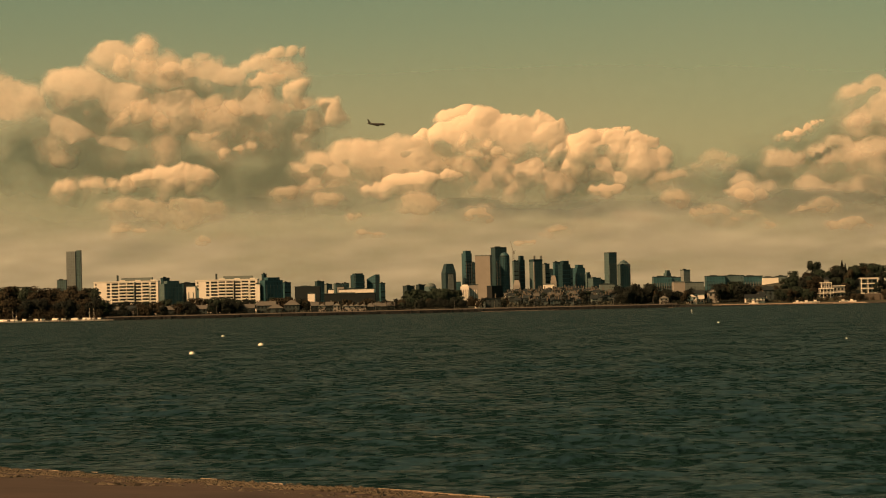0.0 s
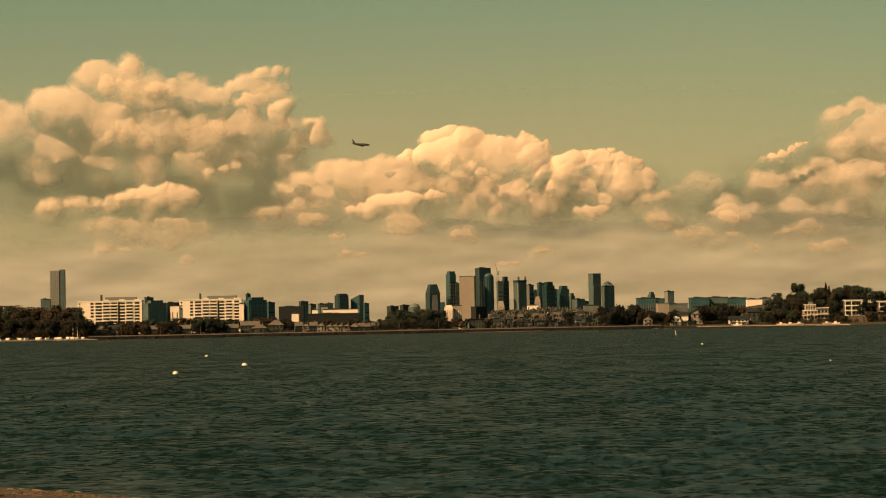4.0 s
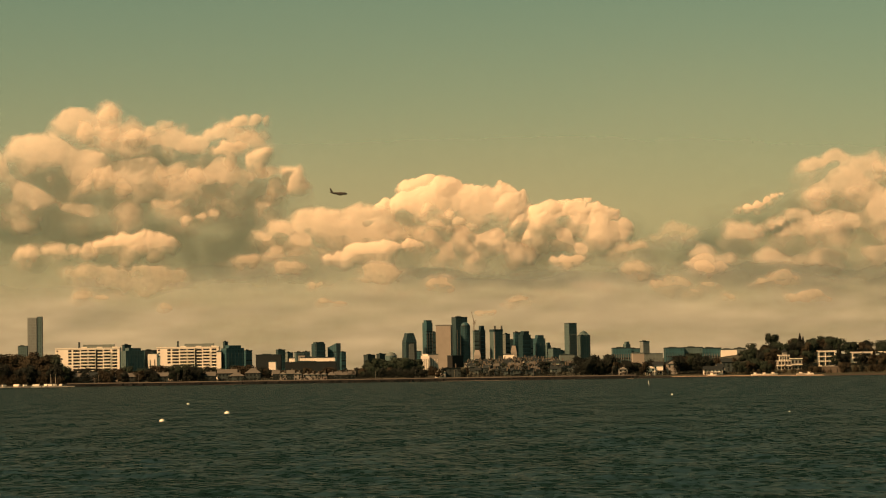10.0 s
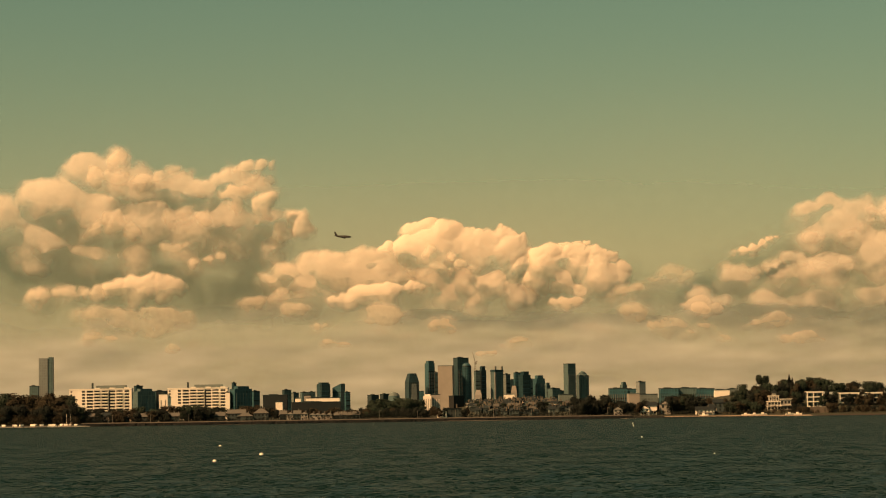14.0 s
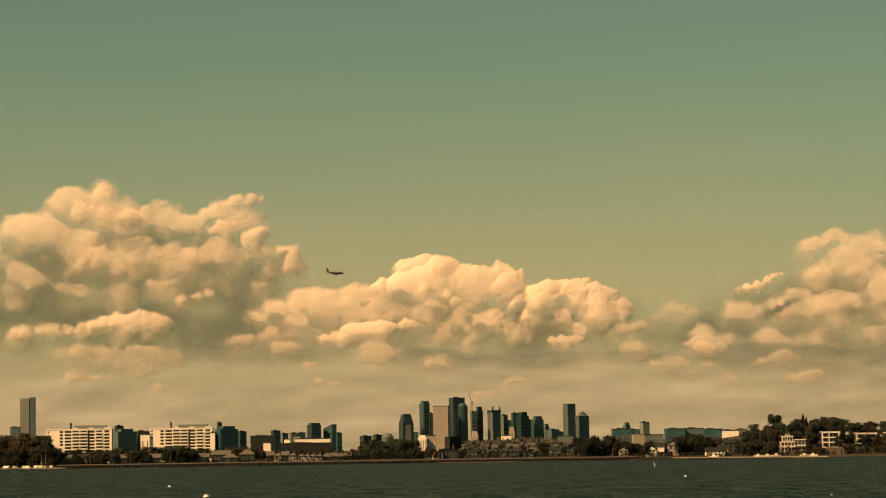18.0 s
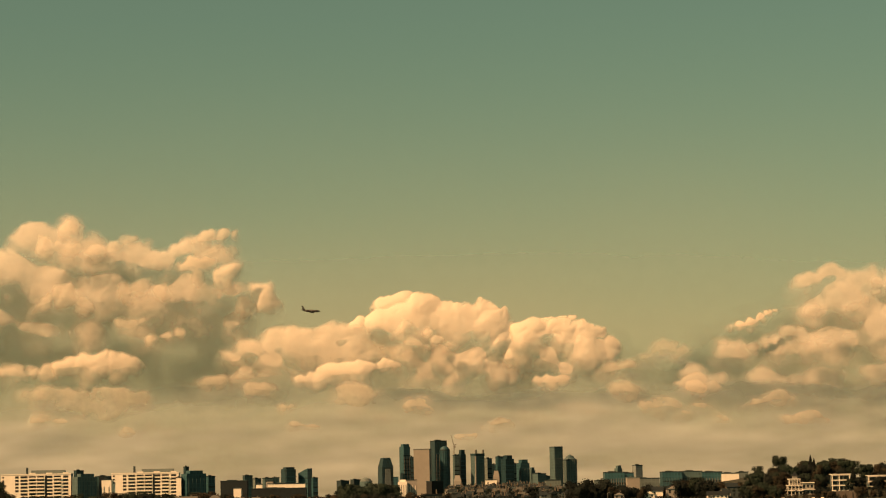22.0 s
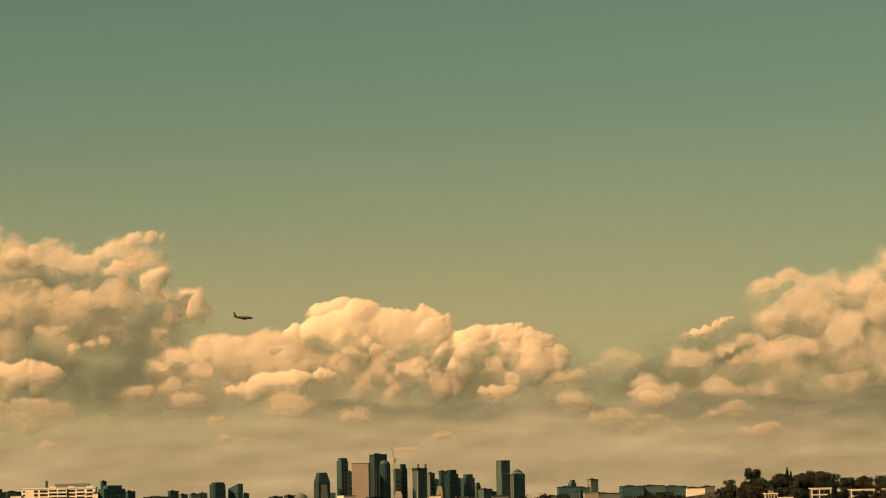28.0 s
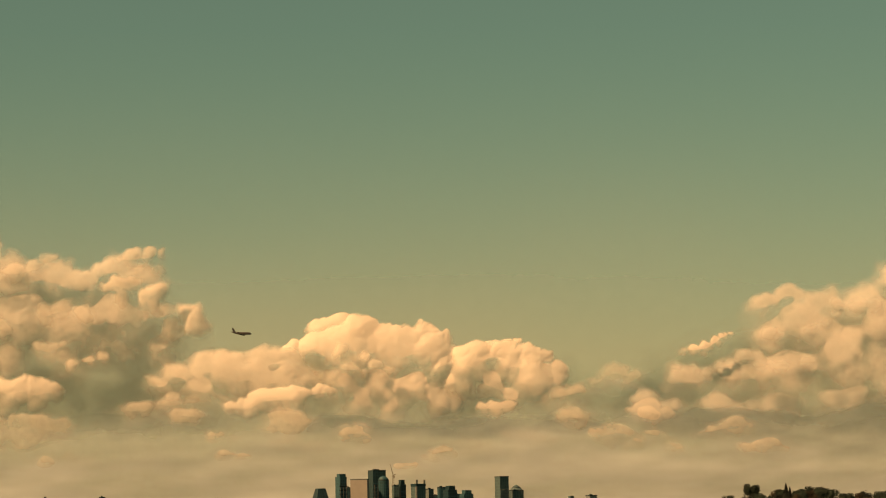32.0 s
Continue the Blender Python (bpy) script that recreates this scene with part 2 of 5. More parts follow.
# ---- building tools ----


def bm_box(bm, x0, x1, y0, y1, z0, z1):
    v = [bm.verts.new(c) for c in ((x0, y0, z0), (x1, y0, z0), (x1, y1, z0), (x0, y1, z0), (x0, y0, z1), (x1, y0, z1), (x1, y1, z1), (x0, y1, z1))]
    for f in ((0, 3, 2, 1), (4, 5, 6, 7), (0, 1, 5, 4), (1, 2, 6, 5), (2, 3, 7, 6), (3, 0, 4, 7)):
        bm.faces.new([v[i] for i in f])
    return v


def boxes(*list_of):
    bm = bmesh.new()
    for b in list_of:
        bm_box(bm, *b)
    return bm


def bm_prism(bm, pts, z0, z1, top=None):
    """An upright prism over a plan of points; top: scale of the upper plan about its middle."""
    cx = sum(p[0] for p in pts) / len(pts)
    cy = sum(p[1] for p in pts) / len(pts)
    k = 1.0 if top is None else top
    lo = [bm.verts.new((x, y, z0)) for x, y in pts]
    hi = [bm.verts.new((cx + (x - cx) * k, cy + (y - cy) * k, z1)) for x, y in pts]
    n = len(pts)
    bm.faces.new(lo[::-1]), bm.faces.new(hi)
    for i in range(n):
        bm.faces.new((lo[i], lo[(i + 1) % n], hi[(i + 1) % n], hi[i]))


def ring(x, y, rx, ry, n):
    return [(x + rx * math.cos(2 * math.pi * i / n), y + ry * math.sin(2 * math.pi * i / n)) for i in range(n)]


def bm_tube(bm, p, q, r0, r1, n=6):
    p, q = Vector(p), Vector(q)
    w = (q - p).to_track_quat("Z", "Y").to_matrix()
    a = [bm.verts.new(p + w @ Vector((math.cos(2 * math.pi * i / n) * r0, math.sin(2 * math.pi * i / n) * r0, 0))) for i in range(n)]
    c = [bm.verts.new(q + w @ Vector((math.cos(2 * math.pi * i / n) * r1, math.sin(2 * math.pi * i / n) * r1, 0))) for i in range(n)]
    for i in range(n):
        bm.faces.new((a[i], a[(i + 1) % n], c[(i + 1) % n], c[i]))
    bm.faces.new(a[::-1]), bm.faces.new(c)


def mesh_of(bm, name, material, smooth=False):
    me = bpy.data.meshes.new(name)
    bm.to_mesh(me)
    bm.free()
    me.materials.append(material)
    if smooth:
        me.polygons.foreach_set("use_smooth", [True] * len(me.polygons))
    return me


def part(name, bm, material, parent, label="", smooth=False):
    ob = new(name, mesh_of(bm, name, material, smooth))
    ob.parent = parent
    return tagged(ob, label)


def thing(name, x, y, z, label, category, group="", turn=0.0):
    ob = new(name)
    ob.matrix_basis = pose(x, y, z, 0, 0, turn)
    return tagged(ob, label, category, group)


def shared(name, me, parent, m):
    """One more object on a mesh that alike pieces share."""
    ob = new(name, me)
    ob.parent = parent
    ob.matrix_basis = m
    return ob


UNIT = {}


def pane(parent, x, y, z, w, h, material=None, name="window"):
    """A window with its own depth: a dark pane in a thin surround, on the side that faces the water."""
    key = (round(w, 1), round(h, 1), material.name if material else "")
    if key not in UNIT:
        UNIT[key] = mesh_of(boxes((-w / 2, w / 2, -0.12, 0.1, -h / 2, h / 2)), name, material or WINDOW)
    return shared(name, UNIT[key], parent, pose(x, y, z))


def noise2(nx, ny, cells, seed):
    """Smooth random field of nx by ny samples."""
    r = np.random.RandomState(seed)
    gx, gy = max(2, int(cells[0])) + 2, max(2, int(cells[1])) + 2
    g = r.rand(gx, gy)
    x = np.linspace(0, gx - 2.001, nx)[:, None]
    y = np.linspace(0, gy - 2.001, ny)[None, :]
    i, j = x.astype(int), y.astype(int)
    fx, fy = x - i, y - j
    fx, fy = fx * fx * (3 - 2 * fx), fy * fy * (3 - 2 * fy)
    return (g[i, j] * (1 - fx) + g[i + 1, j] * fx) * (1 - fy) + (g[i, j + 1] * (1 - fx) + g[i + 1, j + 1] * fx) * fy


def grid_mesh(name, X, Y, Z, material, keep=None, body=None, smooth=True):
    """A sheet through the points of three equal arrays; keep: which points exist."""
    nx, ny = X.shape
    idx = np.arange(nx * ny).reshape(nx, ny)
    q = np.stack([idx[:-1, :-1], idx[1:, :-1], idx[1:, 1:], idx[:-1, 1:]], -1).reshape(-1, 4)
    if keep is not None:
        q = q[keep.reshape(-1)[q].all(1)]
    used = np.unique(q)
    renum = np.zeros(nx * ny, int)
    renum[used] = np.arange(len(used))
    q = renum[q]
    co = np.stack([X, Y, Z], -1).reshape(-1, 3)[used]
    me = bpy.data.meshes.new(name)
    me.vertices.add(len(co))
    me.vertices.foreach_set("co", co.reshape(-1).astype(np.float32))
    me.loops.add(q.size)
    me.loops.foreach_set("vertex_index", q.reshape(-1).astype(np.int32))
    me.polygons.add(len(q))
    me.polygons.foreach_set("loop_start", np.arange(0, q.size, 4, dtype=np.int32))
    me.polygons.foreach_set("use_smooth", np.full(len(q), smooth))
    if body is not None:
        me.attributes.new("body", "FLOAT", "POINT").data.foreach_set("value", body.reshape(-1)[used].astype(np.float32))
    me.update(calc_edges=True)
    me.materials.append(material)
    return new(name, me)

# ---- ground, beach and water ----
FAR = 2200.0                 # the far waterline


def shore_side(x, y):
    """Metres from the near waterline, positive out on the water."""
    return (y + 1.13 * np.clip(x, -20, 70) - 69.0 + 0.3 * np.sin(x * 0.5) + 0.2 * np.sin(x * 1.3 + 1)) / 1.51


xs = np.unique(np.concatenate([np.linspace(-1500, -60, 25), np.linspace(-60, 60, 121), np.linspace(60, 1500, 25)]))
ys = np.unique(np.concatenate([np.linspace(-400, 20, 12), np.linspace(20, 150, 131), np.linspace(150, 2180, 12), np.linspace(2180, 2290, 45), np.linspace(2290, 4960, 40)]))
X, Y = np.meshgrid(xs, ys, indexing="ij")
s = shore_side(X, Y)
near = np.clip(-s * 0.062, -3.0, 3.2)
rough = noise2(len(xs), len(ys), (90, 90), 4) - 0.5
near = near + np.where((s < 2) & (s > -40), rough * 0.10, 0)
rise = 15.0 * np.exp(-((X - 125) / 95.0) ** 2) * np.clip((Y - 2262) / 700, 0, 1)
far = np.interp(Y - FAR - 3 * np.sin(X * 0.02) - 2 * np.sin(X * 0.071), [-60, -8, 0, 14, 26, 60, 400], [-3, -1.2, 0, 0.9, 1.7, 3.4, 5.0])
hill = (np.where(X > 345, 12.0, 0.0) + np.where(X > 345, 8.0, 20.0) * np.exp(-((X - 345) / 62.0) ** 2)) * np.clip((Y - 2245) / 110, 0, 1)
Zg = np.maximum(near, np.where(Y > 1500, far + np.where(far > 1, hill + rise, 0), -3))
ground = grid_mesh("ground", X, Y, Zg, SAND)
tagged(ground, "sandy beach rising to flat coastal land", "ground", kind="structure")
gm = ground.data
gm.materials.append(LAND)
cy = np.array([p.center[1] for p in gm.polygons])
gm.materials.append(BEACH)
cx = np.array([p.center[0] for p in gm.polygons])
gm.polygons.foreach_set("material_index", np.where((cy > 1500) & (cy < FAR + 17) & (cx > 180) & (cx < 335), 2, np.where(cy > FAR + 13, 1, 0)).astype(np.int32))


def land(x, y):
    """Height of the far land."""
    f = np.interp(y - FAR - 3 * math.sin(x * 0.02) - 2 * math.sin(x * 0.071), [-60, -8, 0, 14, 26, 60, 400], [-3, -1.2, 0, 0.9, 1.7, 3.4, 5.0])
    return float(f + (((12.0 if x > 345 else 0.0) + (8.0 if x > 345 else 20.0) * math.exp(-((x - 345) / 62.0) ** 2)) * min(max((y - 2245) / 110, 0), 1) + 15.0 * math.exp(-((x - 125) / 95.0) ** 2) * min(max((y - 2262) / 700, 0), 1) if f > 1 else 0))


# water: a fan of rows that widen with distance, with real waves close by
rows_ = 12.0 * (2260 / 12.0) ** np.linspace(0, 1, 1000)
cols = np.linspace(-1, 1, 420)
R, C = np.meshgrid(rows_, cols, indexing="ij")
X, Y = C * (22 + 0.24 * R) + C ** 15 * 1450, R
wave = np.zeros_like(X)
rng = np.random.RandomState(7)
for i in range(40):
    lam = 0.9 * 1.075 ** i
    turn = rng.normal(0.12, 0.62)
    k = 2 * math.pi / lam
    fade = np.clip(lam / (Y * 0.020) - 0.3, 0, 1)
    wave += 0.010 * lam / (1 + (lam / 3.6) ** 2) * fade * np.sin(k * (Y * math.cos(turn) + X * math.sin(turn)) + rng.uniform(0, 6.28))
wave *= np.clip(shore_side(X, Y) / 12, 0.12, 1)
patch = noise2(*X.shape, (60, 22), 3)
water = grid_mesh("water", X, Y, wave * (0.45 + 1.1 * patch), WATER)
tagged(water, "dark green rippled water of a sheltered bay", "water", kind="structure")

# ---- clouds ----
CLOUD_Y = 3900.0


def cells(PX, PZ, size, seed):
    """Rounded knobs packed like a cauliflower: 1 on the crest of a knob, 0 in the creases."""
    r = np.random.RandomState(seed)
    jx, jz, big = r.rand(64, 64), r.rand(64, 64), r.uniform(0.62, 1.0, (64, 64))
    u, v = PX / size, PZ / size
    i, j = np.floor(u).astype(int), np.floor(v).astype(int)
    best = np.zeros_like(u)
    for a in (-1, 0, 1):
        for c in (-1, 0, 1):
            ii, jj = (i + a) % 64, (j + c) % 64
            d2 = ((i + a + jx[ii, jj] - u) ** 2 + (j + c + jz[ii, jj] - v) ** 2) / big[ii, jj] ** 2
            best = np.maximum(best, np.sqrt(np.clip(1 - d2, 0, 1)) * big[ii, jj])
    return best


def smooth01(a):
    a = np.clip(a, 0, 1)
    return a * a * (3 - 2 * a)


def blur(a, n):
    """Box blur, two passes; n: half its width."""
    for k in range(2):
        for ax in (0, 1):
            pad = [(0, 0), (0, 0)]
            pad[ax] = (n + 1, n)
            c = np.cumsum(np.pad(a, pad, mode="edge"), axis=ax)
            a = (c[2 * n + 1:] - c[:-2 * n - 1] if ax == 0 else c[:, 2 * n + 1:] - c[:, :-2 * n - 1]) / (2 * n + 1)
    return a


def mass(parent, name, lobes, seed, y=0.0, crisp=3.0, foot=30.0, knobs=1.0, deep=0.8, most=1.0, step=1.4, material=None, stretch=1.0, label="", thin=0.6, overhang=0.0):
    """One mass of a heap cloud: lobes (x, z, radius) that swell into one another under cauliflower knobs.
    crisp, foot: how many metres its upper and its lower edges take to thin out; stretch: how much wider than high its lobes are;
    thin: how far it opens into wisps below its crests; overhang: how far its top leans out over its foot."""
    x0, x1 = min(p[0] - p[2] * stretch for p in lobes) - 16, max(p[0] + p[2] * stretch for p in lobes) + 16
    z0, z1 = min(p[1] - p[2] for p in lobes) - 16, max(p[1] + p[2] for p in lobes) + 16
    gx, gz = np.arange(x0, x1, step), np.arange(z0, z1, step)
    nx, nz = len(gx), len(gz)

    def field(size, k, wide=1.0):
        return noise2(nx, nz, ((x1 - x0) / size / wide, (z1 - z0) / size), seed + k) - 0.5

    GX, GZ = np.meshgrid(gx, gz, indexing="ij")
    bend = min(1.0, 0.4 + max(p[2] for p in lobes) / 56.0)
    PX = GX + bend * (field(44, 1, stretch) * 22 + field(17, 2, stretch) * 11) + field(7, 12) * 4
    PZ = GZ + bend * (field(44, 3, stretch) * 20 + field(17, 4, stretch) * 10) + field(7, 13) * 4
    swell, inside = np.zeros((nx, nz)), np.full((nx, nz), -60.0)
    for bx, bz, br in lobes:
        d2 = (((PX - bx) / stretch) ** 2 + (PZ - bz) ** 2) / (br * br)
        swell += (br * np.sqrt(np.clip(1 - d2, 0, 1))) ** 5
        inside = np.maximum(inside, br * (1 - np.sqrt(d2)))
    swell = swell ** 0.2
    patch = smooth01(field(60, 5) * 1.6 + 0.5)
    k1, k2, k3 = cells(PX, PZ, 27, seed + 6), cells(PX + 5 * field(20, 7), PZ, 12.5, seed + 8), cells(PX, PZ, 6.0, seed + 9)
    bumps = knobs * (6.0 * k1 + 3.4 * k2 * (0.3 + 0.9 * patch) + 1.3 * k3 * patch)
    bumps = (0.45 + 0.55 * patch) * (0.5 * bumps + 0.5 * blur(bumps, 3)) + 5.0 * blur(np.abs(field(26, 15)) + 0.5 * np.abs(field(11, 16)), 1)
    edge = inside + knobs * (5.0 * bend * (k1 - 0.55) + 3.0 * (k2 - 0.5) + 1.4 * (k3 - 0.5)) + field(30, 10) * 5 * bend
    broad = blur(np.clip(inside, -20, 60), max(2, int(9 / step)))
    dx, dz = np.gradient(broad, step)
    up = -dz / np.maximum(np.hypot(dx, dz), 0.08)
    soft = 1.5 * crisp + (foot - crisp) * smooth01(0.60 - 0.72 * up + 0.6 * field(50, 11))
    body = smooth01(edge / (soft * (1 + field(36, 14))) + 0.12) * most
    wisp = 0.42 * field(64, 20, 1.5) + 0.30 * field(30, 21, 1.4) + 0.18 * field(13, 22, 1.2) + 0.10 * field(6, 23)
    body *= 1 - thin * smooth01(0.42 - 2.6 * wisp) * smooth01(0.75 - 0.7 * up) * smooth01(edge / 22)
    depth = -overhang * (GZ - 0.5 * (z0 + z1)) - deep * (blur(swell, 3) * 0.35 + blur(swell, 9) * 0.65) - bumps * deep * 0.75
    keep = body > 0.004
    piece = np.zeros_like(keep)             # only the piece that holds together
    piece[np.unravel_index(np.argmax(np.where(keep, edge, -99)), keep.shape)] = True
    while True:
        grown = piece.copy()
        for k in range(12):
            g = grown.copy()
            g[1:] |= grown[:-1]
            g[:-1] |= grown[1:]
            g[:, 1:] |= grown[:, :-1]
            g[:, :-1] |= grown[:, 1:]
            grown = g & keep
        if (grown == piece).all():
            break
        piece = grown
    ob = grid_mesh(name, GX, depth, GZ, material or CLOUD, piece, body)
    ob.parent = parent
    ob.location = (-parent.location.x, y, -parent.location.z)
    return tagged(ob, label)


def heap(label, lobes, group="heap clouds over the city"):
    """The empty base of a heap cloud, at the foot of its lobes."""
    return thing("cloud", sum(p[0] for p in lobes) / len(lobes), CLOUD_Y, min(p[1] - p[2] for p in lobes), label, "cloud", group)


def backing(parent, lobes, seed, y, most):
    """An added grey-green sheet of painted shade behind a cloud, seen through the gaps of its brighter front."""
    return mass(parent, "shade_backing", lobes, seed, y, 45, 60, 0.15, 0.2, most, 3.2, SHADE, 1.6, thin=0.3, overhang=0.7)


# the tall heap over the city: a bright cap behind, the domed body, a fading wing, a bright lobe in front
BODY = [(17, 246, 42), (60, 250, 47), (112, 254, 42), (145, 258, 34), (169, 265, 19), (175, 229, 36), (40, 212, 40), (97, 211, 38), (134, 201, 40), (68, 182, 34), (115, 174, 34), (172, 182, 32)]
tall_heap = heap("towering white cumulus cloud with bright billowing tops", BODY)
mass(tall_heap, "cap", [(11, 281, 25), (43, 288, 19), (30, 284, 21), (84, 285, 14), (100, 287, 10), (-26, 256, 19), (60, 283, 13)], 301, 22, 2.0, 30, 0.5, 0.8, 1.0, 1.1)
mass(tall_heap, "dome", BODY, 311, 0, 3.0, 44, 1.2, 0.62, 0.97, thin=0.85)
mass(tall_heap, "wing", [(-68, 250, 19), (-97, 246, 17), (-120, 249, 14), (-45, 240, 28), (-149, 234, 24), (-187, 225, 24), (-111, 224, 34), (-69, 214, 34), (-159, 204, 30), (-215, 209, 21), (-121, 195, 28), (-197, 187, 22), (-26, 208, 36)], 321, -8, 12, 44, 0.9, 0.45, 0.85, stretch=1.45, thin=0.5)
mass(tall_heap, "front_lobe", [(-27, 194, 21), (-60, 189, 21), (-44, 197, 15), (7, 197, 13), (-84, 178, 16), (-107, 177, 10), (23, 193, 9), (-27, 180, 20)], 331, -36, 3.0, 19, 0.9, 0.65, 0.9, 1.1, stretch=1.15)
mass(tall_heap, "knob", [(83, 230, 12), (100, 221, 11), (68, 216, 11), (50, 226, 12), (35, 222, 11), (36, 252, 11), (69, 245, 9)], 341, -40, 4, 18, 0.8, 0.7, 0.55, 1.1)

# its pale neighbour: lit from the west, the other side in its own shade
PALE_BODY = [(220, 233, 32), (244, 248, 19), (263, 254, 14), (206, 247, 11), (190, 207, 20), (215, 204, 24), (243, 206, 22), (291, 241, 24), (315, 234, 19), (334, 221, 13), (268, 234, 24), (295, 210, 32), (328, 206, 22), (266, 186, 24)]
pale_heap = heap("bright white cumulus cloud with a pale crown", PALE_BODY)
mass(pale_heap, "cap", [(244, 258, 12), (263, 261, 10), (280, 264, 7), (228, 253, 8)], 351, 10, 1.5, 16, 0.5, 0.8, 1.0, 1.1, stretch=1.2)
mass(pale_heap, "dome", PALE_BODY, 366, -10, 3.0, 40, 1.0, 0.6, 0.96, thin=0.6)

# the grey tower of cloud to the west
GREY_BODY = [(-276, 363, 34), (-319, 347, 38), (-361, 365, 31), (-348, 386, 15), (-403, 366, 34), (-446, 368, 34), (-440, 402, 27), (-488, 386, 38), (-234, 345, 34), (-210, 302, 29), (-269, 295, 47), (-329, 292, 47), (-396, 307, 51), (-472, 309, 51), (-540, 336, 51), (-202, 258, 30), (-262, 256, 32), (-330, 248, 32), (-406, 258, 38), (-482, 254, 38), (-558, 262, 46), (-640, 300, 60), (-700, 330, 60)]
grey_heap = heap("tall ragged grey and white cumulus cloud", GREY_BODY)
mass(grey_heap, "body", GREY_BODY, 371, 10, 10, 44, 1.0, 0.36, 0.80, 1.8, DULL, 1.15, thin=0.85)
mass(grey_heap, "crest", [(-246, 380, 20), (-221, 383, 16), (-202, 387, 9), (-263, 376, 14), (-206, 366, 13)], 381, -20, 7, 24, 0.9, 0.5, 0.75, 1.2)
mass(grey_heap, "crest", [(-348, 386, 14), (-372, 372, 18), (-400, 368, 20), (-436, 372, 22), (-470, 380, 20), (-430, 405, 16)], 386, -22, 6, 24, 0.9, 0.6, 0.5, 1.3)
for k, few in enumerate((((-260, 349, 16), (-243, 350, 14), (-272, 347, 11), (-253, 334, 15)), ((-210, 330, 20), (-226, 323, 16), (-214, 320, 16)), ((-279, 245, 13), (-300, 240, 12), (-326, 236, 14)), ((-351, 258, 16), (-335, 268, 9), (-366, 262, 12)), ((-330, 318, 20), (-356, 310, 18), (-300, 312, 16)), ((-450, 300, 24), (-480, 292, 20), (-420, 292, 18)))):
    mass(grey_heap, "puff", few, 391 + 3 * k, -36, 6, 18, 1.1, 0.4, 0.8 if k < 3 else 0.55, 1.2)
TURRET = [(-160, 299, 24), (-169, 306, 18), (-189, 288, 17), (-151, 289, 19)]
turret = heap("small rounded white cumulus turret", TURRET)
mass(turret, "dome", TURRET[:2] + TURRET[3:], 421, -14, 6, 22, 1.1, 0.42, 0.85, 1.2, thin=0.3)
mass(turret, "shoulder", [TURRET[2], (-176, 284, 13), (-200, 284, 10)], 424, -20, 6, 20, 1.0, 0.4, 0.75, 1.2, thin=0.3)
LOW = [(-386, 206, 24), (-360, 204, 19), (-411, 203, 24), (-439, 202, 20), (-369, 192, 18), (-407, 188, 20), (-466, 196, 17), (-487, 198, 14), (-348, 202, 10), (-517, 191, 19), (-559, 188, 20)]
low_heap = heap("low bright cumulus puffs below a grey tower of cloud", LOW)
mass(low_heap, "wing", LOW[6:8] + LOW[9:], 436, -44, 7, 20, 1.0, 0.5, 0.75, 1.3, stretch=1.25, thin=0.6)
mass(low_heap, "dome", LOW[:6] + [LOW[8]], 431, -50, 5, 18, 1.0, 0.6, 0.9, 1.3, stretch=1.15, thin=0.5)

# the dim bank to the east, with its bright rim
BANK = [(625, 306, 26), (663, 320, 22), (706, 309, 30), (629, 269, 30), (763, 305, 36), (686, 277, 40), (821, 326, 47), (514, 212, 26), (580, 214, 34), (656, 215, 47), (732, 232, 57), (800, 256, 66), (456, 181, 22), (484, 162, 30), (560, 165, 36), (635, 165, 40), (731, 175, 50), (826, 205, 66), (900, 270, 80), (930, 330, 60)]
bank = heap("dim ragged cumulus bank with a bright rim", BANK)
mass(bank, "body", BANK, 441, 10, 14, 60, 0.7, 0.3, 0.80, 1.8, DULL, 1.3)
mass(bank, "rim", [(522, 252, 10), (536, 257, 10), (549, 263, 8), (562, 268, 6), (574, 270, 4), (508, 247, 7), (534, 248, 8)], 452, -14, 1.5, 14, 0.9, 0.6, 1.0, 0.9, stretch=1.2)
for k, few in enumerate((((585, 229, 16), (609, 229, 15), (637, 220, 17), (675, 226, 16), (560, 218, 15)), ((696, 282, 13), (712, 288, 11), (676, 276, 12)), ((624, 269, 13), (640, 262, 10)), ((715, 308, 13), (742, 303, 15), (765, 300, 15)), ((495, 221, 12), (533, 212, 12)), ((498, 166, 9), (546, 158, 10)))):
    mass(bank, "puff", few, 461 + 3 * k, -32, 9, 18, 0.8, 0.4, 0.6, 1.2, DULL, 1.3)

# scraps: each a little cloud of its own
BRIGHT, THIN, FAINT = "small bright white scrap of cumulus", "thin white scrap of cumulus", "faint pinkish scrap of cloud low over the city"
bright_ones = [
    [(228, 165, 11), (243, 167, 8), (213, 163, 8)],
    [(422, 156, 12), (430, 165, 9), (449, 152, 10), (437, 150, 12)],
]
thin_ones = [
    [(323, 176, 12), (338, 181, 10), (312, 170, 10)],
    [(332, 152, 13), (318, 148, 9)],
    [(42, 133, 9), (54, 139, 11), (66, 128, 9), (34, 127, 7), (77, 124, 6)],
    [(250, 129, 8), (270, 127, 10), (287, 121, 9), (302, 117, 7)],
    [(-225, 168, 12), (-214, 159, 8), (-238, 160, 8)],
    [(-36, 152, 14), (-22, 149, 10), (-50, 148, 9)],
    [(-168, 160, 9), (-152, 157, 7)],
]
